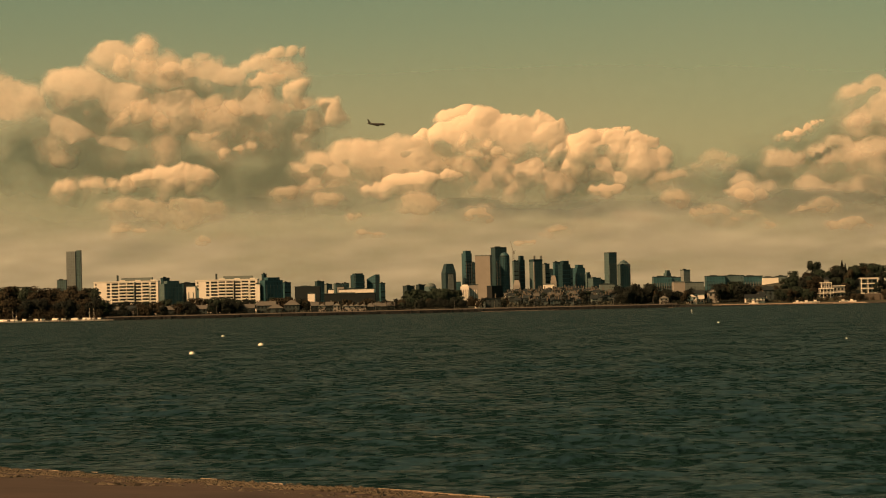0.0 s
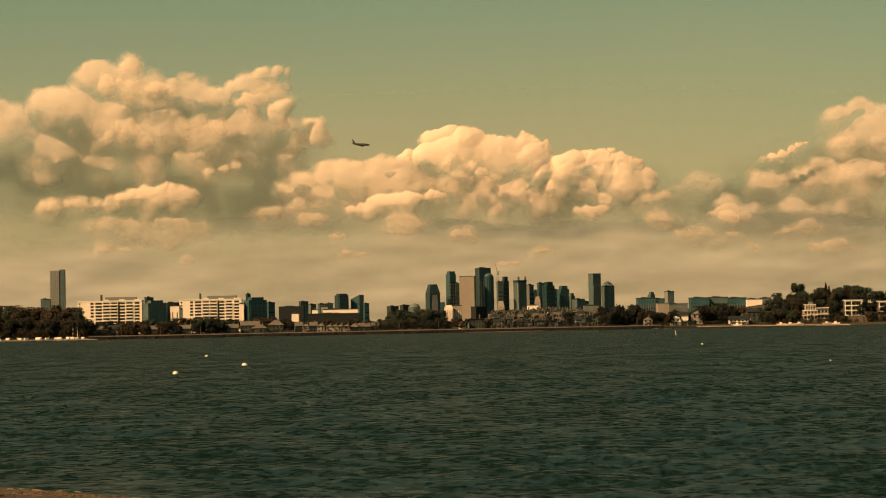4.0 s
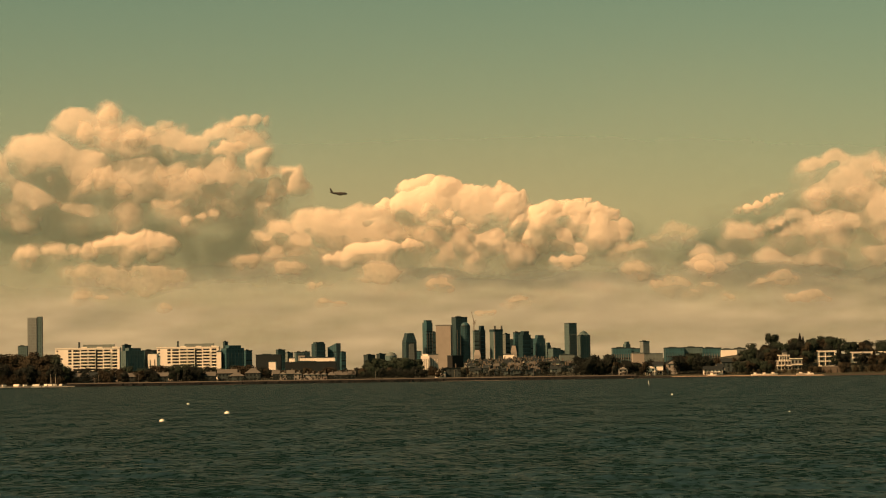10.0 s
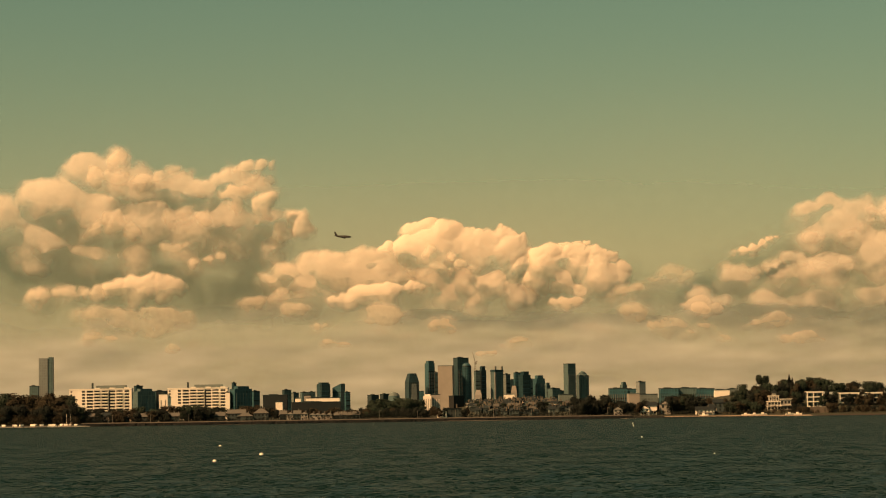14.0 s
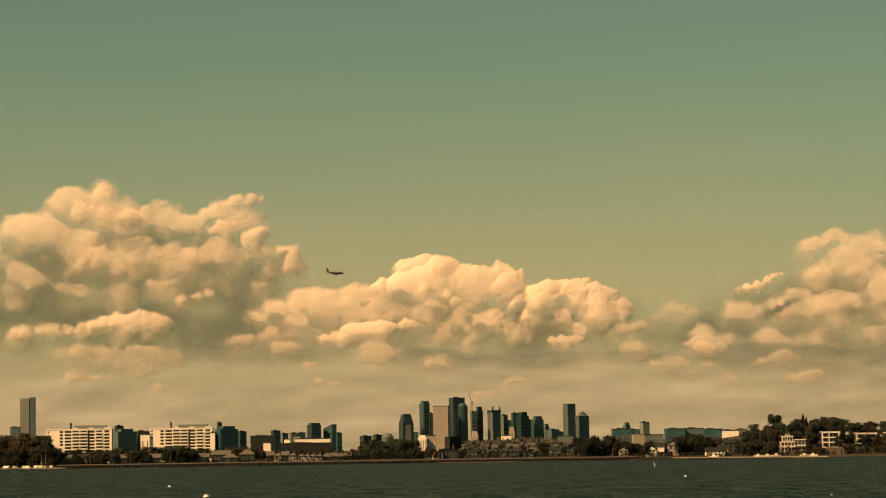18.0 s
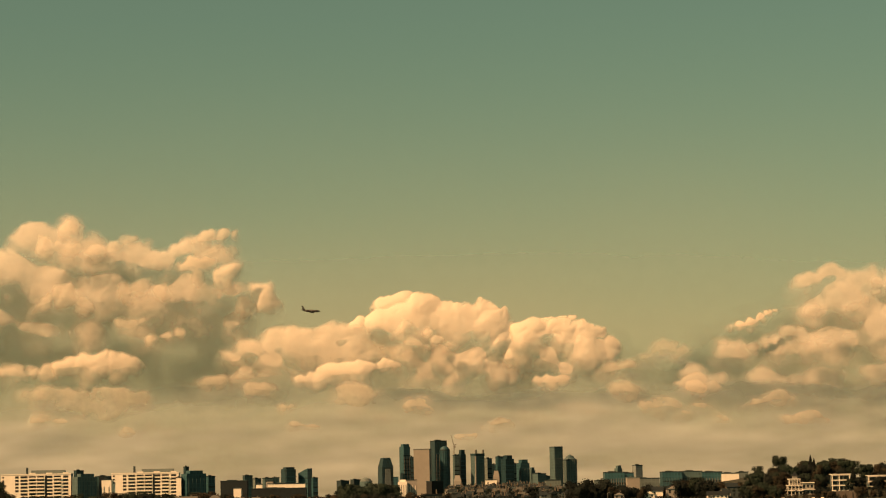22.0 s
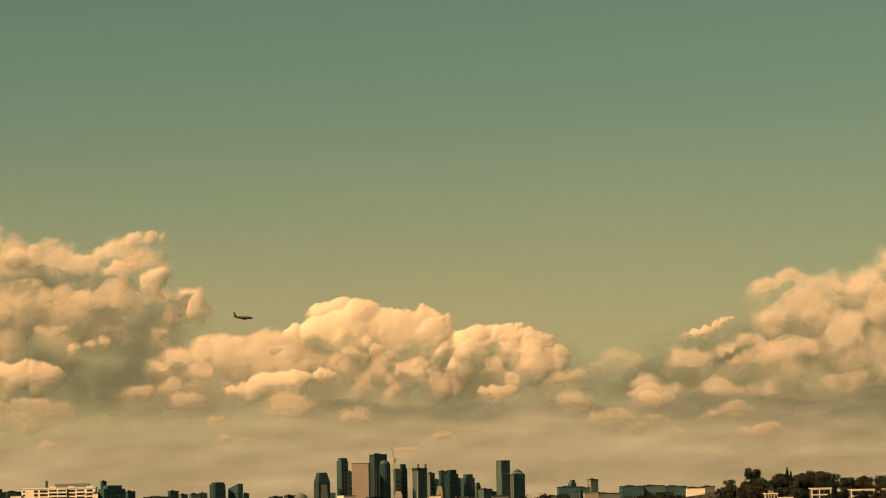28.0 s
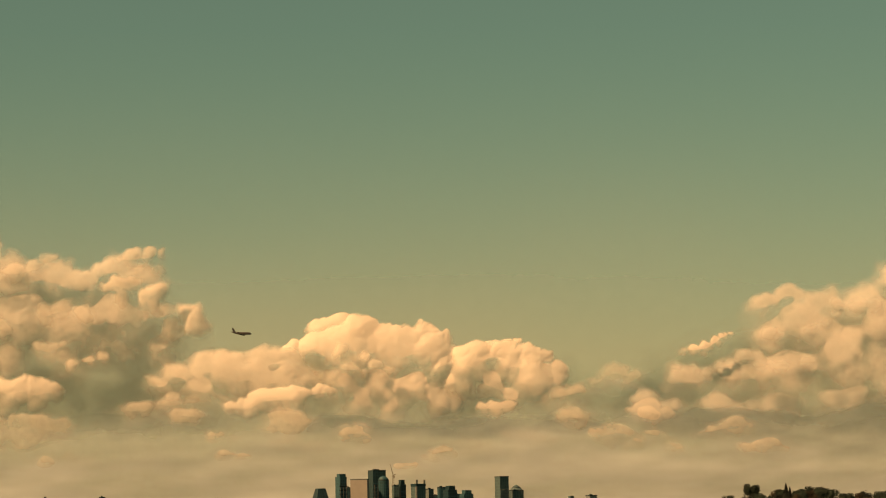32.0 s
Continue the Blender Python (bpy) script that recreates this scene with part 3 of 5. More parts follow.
faint_west = [
    [(-129, 136, 6), (-119, 138, 6), (-107, 135, 5)],
    [(-52, 121, 8), (-31, 124, 9), (-40, 120, 8)],
    [(-6, 121, 10), (8, 126, 8), (16, 120, 7)],
    [(-179, 174, 11), (-145, 177, 11)],
    [(-437, 151, 20), (-400, 148, 16), (-364, 150, 18), (-330, 146, 13)],
    [(-455, 122, 12), (-430, 119, 10), (-404, 121, 9)],
    [(-330, 108, 10), (-306, 112, 8), (-286, 109, 8)],
    [(-111, 108, 9), (-90, 106, 8)],
]
faint_east = [
    [(108, 92, 7), (128, 96, 9)],
    [(150, 101, 8), (166, 108, 10), (182, 104, 7)],
    [(199, 116, 9), (216, 113, 11), (232, 109, 8)],
    [(366, 127, 11), (392, 134, 12), (412, 117, 10), (380, 120, 9)],
    [(433, 128, 10), (450, 116, 8), (463, 110, 9)],
    [(560, 108, 9), (585, 110, 11), (610, 106, 8)],
    [(520, 132, 10), (545, 137, 12), (500, 128, 8)],
    [(362, 190, 10), (388, 202, 10), (410, 195, 9)],
]
for k, (label, few) in enumerate([(BRIGHT, p) for p in bright_ones] + [(THIN, p) for p in thin_ones] + [(FAINT, p) for p in faint_west + faint_east]):
    scrap = thing("cloud_scrap", few[0][0], CLOUD_Y, few[0][1], label, "cloud", "scraps of low cloud")
    if label is BRIGHT:
        mass(scrap, "puff", few, 501 + 5 * k, -211, 3, 14, 0.6, 0.35, 0.95, 1.1, stretch=1.4)
    else:
        mass(scrap, "puff", [(x_, z_, r_ * 1.25) for x_, z_, r_ in few], 501 + 5 * k, -211, 7, 18, 1.1, 0.28, 0.58 if label is THIN else 0.42, 1.0, stretch=1.8)
    mass(scrap, "wisp", [(x_ + 3, z_ - r_ * 0.7, r_ * 0.8) for x_, z_, r_ in few], 702 + 5 * k, -200, 8, 14, 0.6, 0.1, 0.34, 1.2, VEIL, 2.8)

# flat grey bases, seen edge on; tint and forward lean give their shade
for k, (ob, label, x_, w_, z_, most) in enumerate(((tall_heap, "flat base of a cumulus cloud tinted as in shade", 165, 150, 141, 0.95), (grey_heap, "faint grey band of low cloud", -300, 150, 158, 0.4), (bank, "broad base of a cumulus bank tinted as in shade", 690, 230, 145, 0.7))):
    few = [(x_ + w_ * (i / 5.0 - 1), z_ + 3 * math.sin(i * 2.1 + k), 15 + 4 * math.sin(i * 1.3)) for i in range(11)]
    mass(ob, "cloud_base", few, 601 + 5 * k, -188, 9, 10, 0.4, 0.1, most, 1.8, SHADE, 3.6, label, 0.4, 0.7)

# soft sheets of painted shade behind the fronts
backing(tall_heap, [(-180, 200, 55), (-90, 205, 62), (10, 205, 66), (100, 200, 66), (180, 195, 60)], 701, 120, 0.85)
backing(pale_heap, [(250, 200, 58), (320, 195, 52), (390, 185, 46), (440, 170, 46)], 706, 124, 0.75)
backing(grey_heap, [(-520, 300, 90), (-420, 300, 95), (-320, 290, 90), (-240, 270, 70), (-480, 220, 75), (-370, 215, 75), (-270, 205, 66), (-600, 240, 90)], 711, 150, 0.8)
backing(bank, [(500, 185, 60), (580, 205, 80), (670, 225, 95), (770, 240, 100), (880, 260, 110), (660, 150, 80), (800, 160, 90)], 716, 150, 0.8)

# the layered haze bank below them, in faint long streaks
gx, gz = np.linspace(-1150, 1150, 560), np.linspace(-32, 232, 150)
GX, GZ = np.meshgrid(gx, gz, indexing="ij")
drift = 50 * (noise2(560, 150, (14, 4), 4) - 0.5)
full = smooth01((206 - GZ + drift) / 135) * np.clip((GZ + 32) / 30, 0, 1)
streaks = 0.5 * noise2(560, 150, (16, 12), 5) + 0.3 * noise2(560, 150, (40, 28), 6) + 0.2 * noise2(560, 150, (100, 48), 7)
blots = noise2(560, 150, (34, 9), 11) * 0.6 + noise2(560, 150, (80, 22), 12) * 0.4
body = np.clip(full * (0.30 + 0.55 * streaks + 0.42 * blots), 0, 0.9)
folds = -5.0 * noise2(560, 150, (16, 7), 8) - 2.4 * noise2(560, 150, (44, 17), 9) - 0.7 * noise2(560, 150, (120, 40), 10)
tagged(grid_mesh("cloud_bank", GX, 3690.0 + blur(folds, 2), GZ, VEIL, body > 0.005, body), "thin layered grey cloud bank low over the horizon", "cloud", kind="stuff")

# a thin veil added behind the heaps to brighten the low sky, fading upwards
gx, gz = np.linspace(-1500, 1500, 200), np.linspace(-10, 866, 120)
GX, GZ = np.meshgrid(gx, gz, indexing="ij")
lift = np.clip((866 - GZ) / (866 - 285), 0, 1)
body = 0.50 * lift ** 2.1 * (0.9 + 0.2 * noise2(200, 120, (9, 5), 14)) * np.clip((1500 - np.abs(GX)) / 200, 0, 1)
tagged(grid_mesh("high_veil", GX, 4520.0 + 4 * noise2(200, 120, (8, 4), 15), GZ, HAZE, body > 0.002, body), "added sheet of haze brightening the low sky behind heap clouds", "cloud", kind="stuff")

# ---- towers of the far city ----


def tower(name, x, y, w, top, label, material, deep=None, base=3.0, crown="flat", fins=0, fin_material=None, bands=0, turn=0.0, band_material=None, front=None):
    """A high block facing the water: body, crown, upright fins and floor bands where they show."""
    deep = deep or w * 0.9
    if turn:                 # keep the width that shows when the block stands at an angle
        k = math.cos(radians(abs(turn))) + deep / w * math.sin(radians(abs(turn)))
        w, deep = w / k, deep / k
    ob = thing(name, x, y + deep / 2, base, label, "building", "city towers", turn)
    h = top - base
    hw, hd = w / 2, deep / 2
    c = 0.12 * w
    if crown == "chamfer":
        bm = bmesh.new()
        bm_prism(bm, [(-hw, -hd), (hw, -hd), (hw, hd), (-hw, hd)], 0, h * 0.80)
        bm_prism(bm, [(-hw, -hd), (hw, -hd), (hw, hd), (-hw, hd)], h * 0.80, h, 0.62)
        part("body", bm, material, ob)
    elif crown == "round":
        bm = bmesh.new()
        bm_prism(bm, [(-hw, -hd + c), (-hw + c, -hd), (hw - c, -hd), (hw, -hd + c), (hw, hd), (-hw, hd)], 0, h * 0.955)
        part("body", bm, material, ob)
        bm = bmesh.new()
        bm_prism(bm, [(-hw + c, -hd + c), (hw - c, -hd + c), (hw - c, hd - c), (-hw + c, hd - c)], h * 0.955, h)
        part("crown", bm, material, ob)
    elif crown in ("dome", "peak"):
        flat = crown == "dome"
        neck = h * (0.93 if flat else 0.885)
        bm = bmesh.new()
        bm_prism(bm, ring(0, 0, hw, hd, 16), 0, neck)
        part("body", bm, material, ob)
        bm = bmesh.new()
        if flat:             # a low rounded cap
            for i in range(4):
                a0, a1 = i * math.pi / 8, (i + 1) * math.pi / 8
                bm_prism(bm, ring(0, 0, hw * math.cos(a0) * 0.94, hd * math.cos(a0) * 0.94, 16), neck + (h - neck) * math.sin(a0), neck + (h - neck) * math.sin(a1), max(0.05, math.cos(a1) / max(0.01, math.cos(a0))))
        else:                # sloping shoulders, a drum and a small cone
            bm_prism(bm, ring(0, 0, hw * 0.97, hd * 0.97, 16), neck, h * 0.935, 0.66)
            bm_prism(bm, ring(0, 0, hw * 0.60, hd * 0.60, 16), h * 0.935, h * 0.955)
            bm_prism(bm, ring(0, 0, hw * 0.55, hd * 0.55, 16), h * 0.955, h, 0.12)
        part("cap", bm, material, ob)
        rib = mesh_of(boxes((-w * 0.016, w * 0.016, -0.24, 0.24, 0, neck * 0.995)), "rib", GREY if not flat else GLASS_DARK)
        for i in range(9):
            a = math.pi * (1.0 + (i + 0.5) / 9)
            shared("rib", rib, ob, pose(hw * math.cos(a), hd * math.sin(a), 0, 0, 0, math.degrees(a) + 90))
        bm = bmesh.new()
        bm_prism(bm, ring(0, 0, hw * 1.02, hd * 1.02, 16), neck - h * 0.012, neck + h * 0.008)
        part("cornice", bm, SLATE, ob)
    elif crown == "slant":
        bm = bmesh.new()
        v = bm_box(bm, -hw, hw, -hd, hd, 0, h)
        for i in (4, 7):
            v[i].co.z -= h * 0.12
        part("body", bm, material, ob)
    elif crown == "notch":
        part("body", boxes((-hw, hw * 0.28, -hd, hd, 0, h * 0.985)), material, ob)
        part("groove", boxes((hw * 0.28, hw * 0.42, -hd + 1.2, hd - 0.5, 0, h * 0.985)), GLASS_DARK, ob, "dark glass groove")
        part("end_bay", boxes((hw * 0.42, hw, -hd + 0.3, hd, 0, h)), GLASS_GREY, ob)
    elif crown == "posts":
        part("body", boxes((-hw, hw, -hd, hd, 0, h * 0.93)), material, ob)
        for sx in (-1, 1):
            part("corner_post", boxes((sx * hw * 0.8 - w * 0.1, sx * hw * 0.8 + w * 0.1, -hd * 0.93, -hd * 0.79, h * 0.93, h)), PALE, ob)
        part("crown_band", boxes((-hw - 0.3, hw + 0.3, -hd - 0.3, hd + 0.3, h * 0.885, h * 0.93)), GLASS_DARK, ob)
        part("corner_strip", boxes((-hw - 0.25, -hw + w * 0.11, -hd - 0.25, -hd + 1, 0, h * 0.88)), PALE, ob)
    elif crown == "step":
        part("body", boxes((-hw, hw, -hd, hd, 0, h * 0.92)), material, ob)
        part("crown", boxes((-hw * 0.6, hw * 0.75, -hd * 0.7, hd * 0.7, h * 0.92, h)), material, ob)
    else:
        part("body", boxes((-hw, hw, -hd, hd, 0, h)), material, ob)
        part("parapet", boxes((-hw - 0.2, hw + 0.2, -hd - 0.2, hd + 0.2, h, h + max(0.8, h * 0.012))), SLATE if material is not PALE else GREY, ob)
        if crown != "bare":
            room = part("plant_room", boxes((-hw * 0.55, hw * 0.2, -hd * 0.4, hd * 0.4, h + max(0.8, h * 0.012), h * 1.012 + 1.1)), SLATE, ob)
            part("vent", boxes((-hw * 0.5, -hw * 0.1, -hd * 0.2, hd * 0.2, h * 1.012 + 1.1, h * 1.012 + 1.4)), GREY, room)
    if front:
        bm = bmesh.new()
        v = bm_box(bm, -hw * 0.72, hw * 0.72, -hd - 0.5, -hd + 0.2, 0, h * 0.76)
        for i in (4, 5, 6, 7):
            v[i].co.x *= 0.6
        part("front_panel", bm, front, ob)
    if fins:
        fm = mesh_of(boxes((-w * 0.012 - 0.12, w * 0.012 + 0.12, -0.35, 0.3, 0, h * 0.78)), "fin", fin_material or STEEL)
        for i in range(fins):
            shared("fin", fm, ob, pose(-hw + w * (i + 0.5) / fins, -hd, h * 0.01))
    if bands:
        bm_ = mesh_of(boxes((-hw * 0.985, hw * 0.985, -0.22, 0.3, 0, h * 0.78 / bands * 0.22)), "window_band", band_material or WINDOW)
        for i in range(bands):
            shared("window_band", bm_, ob, pose(0, -hd, h * (0.06 + 0.80 * i / bands)))
    return ob


tower("glass_tower", -507.9, 3560, 19.4, 94.3, "tall slim grey glass tower standing alone", GLASS_PALE, deep=14, crown="notch")
tower("office_block", -521.8, 3540, 12.3, 53.3, "low grey office block beside a glass tower", GLASS_GREY, bands=4)
tower("office_tower", 7.1, 3480, 19.7, 62.6, "dark office tower with a chamfered crown and pale front", GLASS_DARK, crown="chamfer", front=GLASS_PALE, turn=24)
tower("glass_tower", 32.4, 3500, 14.5, 80.0, "slim dark blue glass tower with a rounded top", GLASS_BLUE, crown="round", bands=13, fins=3, turn=28)
tower("office_tower", 41.5, 3530, 5.4, 63.5, "narrow dark tower behind a glass tower", GLASS_DARK, bands=8)
tower("concrete_tower", 53.9, 3450, 22.6, 71.6, "broad pale concrete tower with a blank front", PALE, deep=26, crown="bare", turn=-7)
tower("glass_tower", 75.8, 3510, 21.4, 83.0, "tallest dark glass tower of the city", GLASS_DARK, crown="flat", fins=4, bands=14, band_material=GLASS_BLUE, turn=22)
tower("glass_tower", 82.6, 3470, 12.9, 76.0, "blue-grey glass tower with a rounded top", GLASS_BLUE, crown="dome")
tower("office_tower", 97.7, 3500, 8.4, 64.0, "narrow grey office tower with window bands", GLASS_GREY, bands=9, turn=20)
tower("office_tower", 106.0, 3530, 10.8, 72.0, "dark office tower with a flat top", GLASS_DARK, bands=10, band_material=GLASS_BLUE, crown="step", turn=32)
tower("office_tower", 124.9, 3490, 17.5, 70.8, "grey-green office tower with pale corner posts", GLASS_GREY, crown="posts", turn=30)
tower("office_tower", 139.6, 3520, 10.0, 59.5, "grey stone office tower with window bands", GREY, bands=8, turn=34)
tower("office_tower", 148.3, 3540, 7.7, 52.0, "dark low office tower with a flat roof", GLASS_DARK, bands=5)
tower("glass_tower", 153.7, 3510, 9.9, 61.4, "dark blue glass tower with dark bands", GLASS_BLUE, bands=8, band_material=GLASS_DARK, turn=18)
tower("glass_tower", 162.7, 3480, 16.7, 62.9, "broad dark glass tower with a stepped top", GLASS_DARK, bands=9, crown="step", band_material=GLASS_BLUE, turn=30)
tower("office_tower", 173.8, 3540, 6.2, 52.9, "grey office tower tucked between others", GREY, bands=6, turn=32)
tower("glass_tower", 183.4, 3500, 16.8, 57.5, "blue-grey glass tower with a flat top", GLASS_BLUE, crown="step", fins=6, fin_material=GLASS_GREY, turn=26)
tower("office_block", 196.6, 3530, 8.5, 47.6, "stepped grey office block", GLASS_GREY, bands=4, crown="step", turn=32)
tower("office_block", 202.2, 3470, 17.4, 38.4, "low grey-blue glass office block", GLASS_GREY, bands=4, turn=34)
tower("office_block", 215.0, 3520, 8.4, 35.6, "low dark office block with a flat roof", GLASS_BLUE, bands=3, turn=30)
tower("stone_tower", 225.8, 3490, 16.7, 72.3, "tall grey slab tower standing apart", GLASS_GREY, deep=15, crown="bare", fins=9, fin_material=GREY, turn=30)
tower("office_tower", 244.9, 3510, 17.6, 63.1, "grey-green tower with upright ribs and a peaked top", GLASS_GREY, crown="peak")
tower("stone_tower", 145.7, 3430, 7.5, 43.0, "small pale stone tower with a pointed top", PALE, crown="chamfer")
tower("stone_block", 97.0, 3430, 9.0, 38.1, "pale stone block with a tapered top", CREAM, crown="chamfer")
tower("apartment_block", 23.8, 2950, 9.6, 29.7, "white apartment block with rounded bays", WHITE, deep=9, crown="step", fins=4, fin_material=CREAM)
tower("apartment_block", 33.6, 2960, 11.0, 28.9, "white apartment block beside its twin", CREAM, deep=9, fins=4, fin_material=WHITE)
tower("office_block", 57.2, 2900, 17.7, 26.6, "black glass office block with a flat roof", TAR, deep=12, crown="bare", turn=34)
tower("office_block", 135.1, 3330, 13.8, 30.4, "low white office block with a flat roof", WHITE, deep=12, bands=1)
tower("office_block", 208.3, 3300, 18.7, 28.5, "low brown block with window bands", GREY, bands=2)
tower("office_block", 11.8, 3560, 24.1, 38.3, "low dark office block with a flat roof", GLASS_BLUE, bands=2)
# towers a little nearer, west of the city
tower("apartment_tower", -99.4, 3000, 17.0, 46.0, "dark apartment tower with a rounded top", GLASS_DARK, crown="round", bands=7, band_material=GLASS_BLUE, turn=25)
tower("apartment_tower", -81.7, 3010, 15.1, 44.4, "dark glass apartment tower with a sloping roof", GLASS_BLUE, crown="slant", bands=6, band_material=GLASS_DARK, turn=-28)
tower("apartment_block", -71.2, 3000, 7.2, 33.6, "low blue glass block beside the apartment towers", GLASS_BLUE, bands=4, turn=24)
tower("office_block", -138.9, 2900, 10.7, 36.1, "dark office block with a flat roof", GLASS_DARK, bands=3, band_material=GLASS_BLUE, turn=22)
tower("office_block", -130.4, 2920, 9.5, 32.9, "grey office block with banded windows", GREY, bands=3, turn=32)
tower("office_block", -118.1, 2900, 10.7, 33.1, "pale grey office block with window bands", GLASS_GREY, bands=3, turn=18)
tower("office_block", -110.0, 2910, 7.6, 33.6, "dark office block with a flat roof", GLASS_DARK, bands=3)
tower("office_block", -144.8, 2750, 26.4, 29.4, "long dark warehouse with a flat roof", ROOF, deep=25, bands=2)
tower("warehouse", -89.3, 2650, 35.8, 25.0, "long white warehouse with a flat roof", WHITE, deep=30)
tower("warehouse", -94.5, 2600, 51.0, 20.3, "long low dark warehouse with a flat roof", ROOF, deep=25)
tower("warehouse", -131.0, 2560, 7.0, 21.0, "low white shed with a flat roof", WHITE, deep=15)
tower("office_block", -117.5, 2700, 6.0, 25.3, "white office block with a flat roof", WHITE, bands=2)
tower("office_block", -108.2, 2720, 7.1, 28.3, "white office block with dark windows", CREAM, bands=2)
tower("office_block", -39.2, 2900, 13.3, 28.8, "dark flat-roofed block standing among trees", SLATE, bands=3, turn=32)
tower("office_block", -26.0, 2910, 10.8, 29.8, "dark block with a pale wall among trees", SLATE, bands=3, turn=32)
# long blocks east of the city
tower("office_block", 228.6, 2700, 19.4, 30.5, "long dark blue glass office block", GLASS_BLUE, deep=22, bands=3, fins=8)
tower("office_block", 243.9, 2720, 10.1, 29.8, "dark office block with a flat roof", GLASS_BLUE, deep=22, bands=3)
tower("apartment_tower", 250.7, 2900, 8.2, 39.9, "distant grey apartment tower with a stepped top", GLASS_GREY, bands=4, crown="step", turn=30)
tower("apartment_tower", 270.9, 2900, 10.7, 39.4, "distant grey apartment tower with a pale wall", GLASS_PALE, bands=3, band_material=GLASS_GREY, turn=26)
tower("school_building", 243.4, 2560, 27.2, 23.0, "grey school building with a flat roof", GREY, deep=26, fins=9, fin_material=GREY)
tower("school_hall", 230.5, 2535, 11.2, 23.6, "pale school hall with a raised roof", PALE, deep=16)
tower("apartment_block", 273.4, 2600, 18.7, 28.9, "long dark blue-grey apartment block", GLASS_BLUE, deep=22, fins=7, fin_material=GLASS_GREY, bands=4)
tower("apartment_block", 292.7, 2605, 18.7, 29.1, "dark blue-grey apartment block with pale ribs", GLASS_GREY, deep=22, fins=8, fin_material=SLATE)
tower("apartment_block", 310.8, 2600, 18.7, 28.1, "long dark blue-grey apartment block", GLASS_BLUE, deep=22, fins=7, bands=4)
tower("apartment_block", 327.4, 2595, 15.8, 26.5, "white blank end of an apartment block", WHITE, deep=22)
tower("apartment_block", 343.2, 2620, 9.1, 27.6, "grey apartment block behind trees", GREY, deep=22, bands=4)
tower("office_block", 214.0, 2700, 10.6, 22.6, "low grey office block with window bands", GREY, bands=2)

# the domed tank
tank = thing("storage_tank", -15.0, 2900, 20.0, "large grey domed storage tank", "tank")
tank.location.z = 4.0
bm = bmesh.new()
bm_prism(bm, ring(0, 0, 6.6, 6.6, 24), 0, 24.0)
part("shell", bm, GLASS_GREY, tank, "dull grey-green shell")
bm = bmesh.new()
bm_prism(bm, ring(0, 0, 6.6, 6.6, 24), 24.0, 26.8, 0.72)
bm_prism(bm, ring(0, 0, 4.75, 4.75, 24), 26.8, 28.2, 0.3)
part("dome", bm, GREY, tank)
part("handrail", boxes(*[(6.8 * math.cos(i * 0.52) - 0.1, 6.8 * math.cos(i * 0.52) + 0.1, 6.8 * math.sin(i * 0.52) - 0.1, 6.8 * math.sin(i * 0.52) + 0.1, 24.0, 25.2) for i in range(12)]), STEEL, tank)

# tower crane
crane = thing("tower_crane", 96.2, 3540, 36.1, "thin steel tower crane above the city", "crane")
crane.location.z = 4.0
ht = 88.0
bm = bmesh.new()
for sx in (-0.9, 0.9):
    for sy in (-0.9, 0.9):
        bm_tube(bm, (sx, sy, 0), (sx, sy, ht - 14), 0.22, 0.22, 4)
for i in range(27):
    z = i * (ht - 14) / 27
    bm_tube(bm, (-0.9, -0.9, z), (0.9, -0.9, z + 3), 0.12, 0.12, 4)
part("mast", bm, STEEL, crane)
bm = bmesh.new()
bm_tube(bm, (0, 0, ht - 14), (-3.5, 0, ht), 0.55, 0.25, 5)
part("jib", bm, STEEL, crane)
part("cab", boxes((-0.4, 2.2, -1, 1, ht - 17, ht - 14.5)), STEEL, crane)
bm = bmesh.new()
bm_tube(bm, (0, 0, ht - 14), (3.5, 0, ht - 12.5), 0.5, 0.5, 5)
part("counter_jib", bm, STEEL, crane)

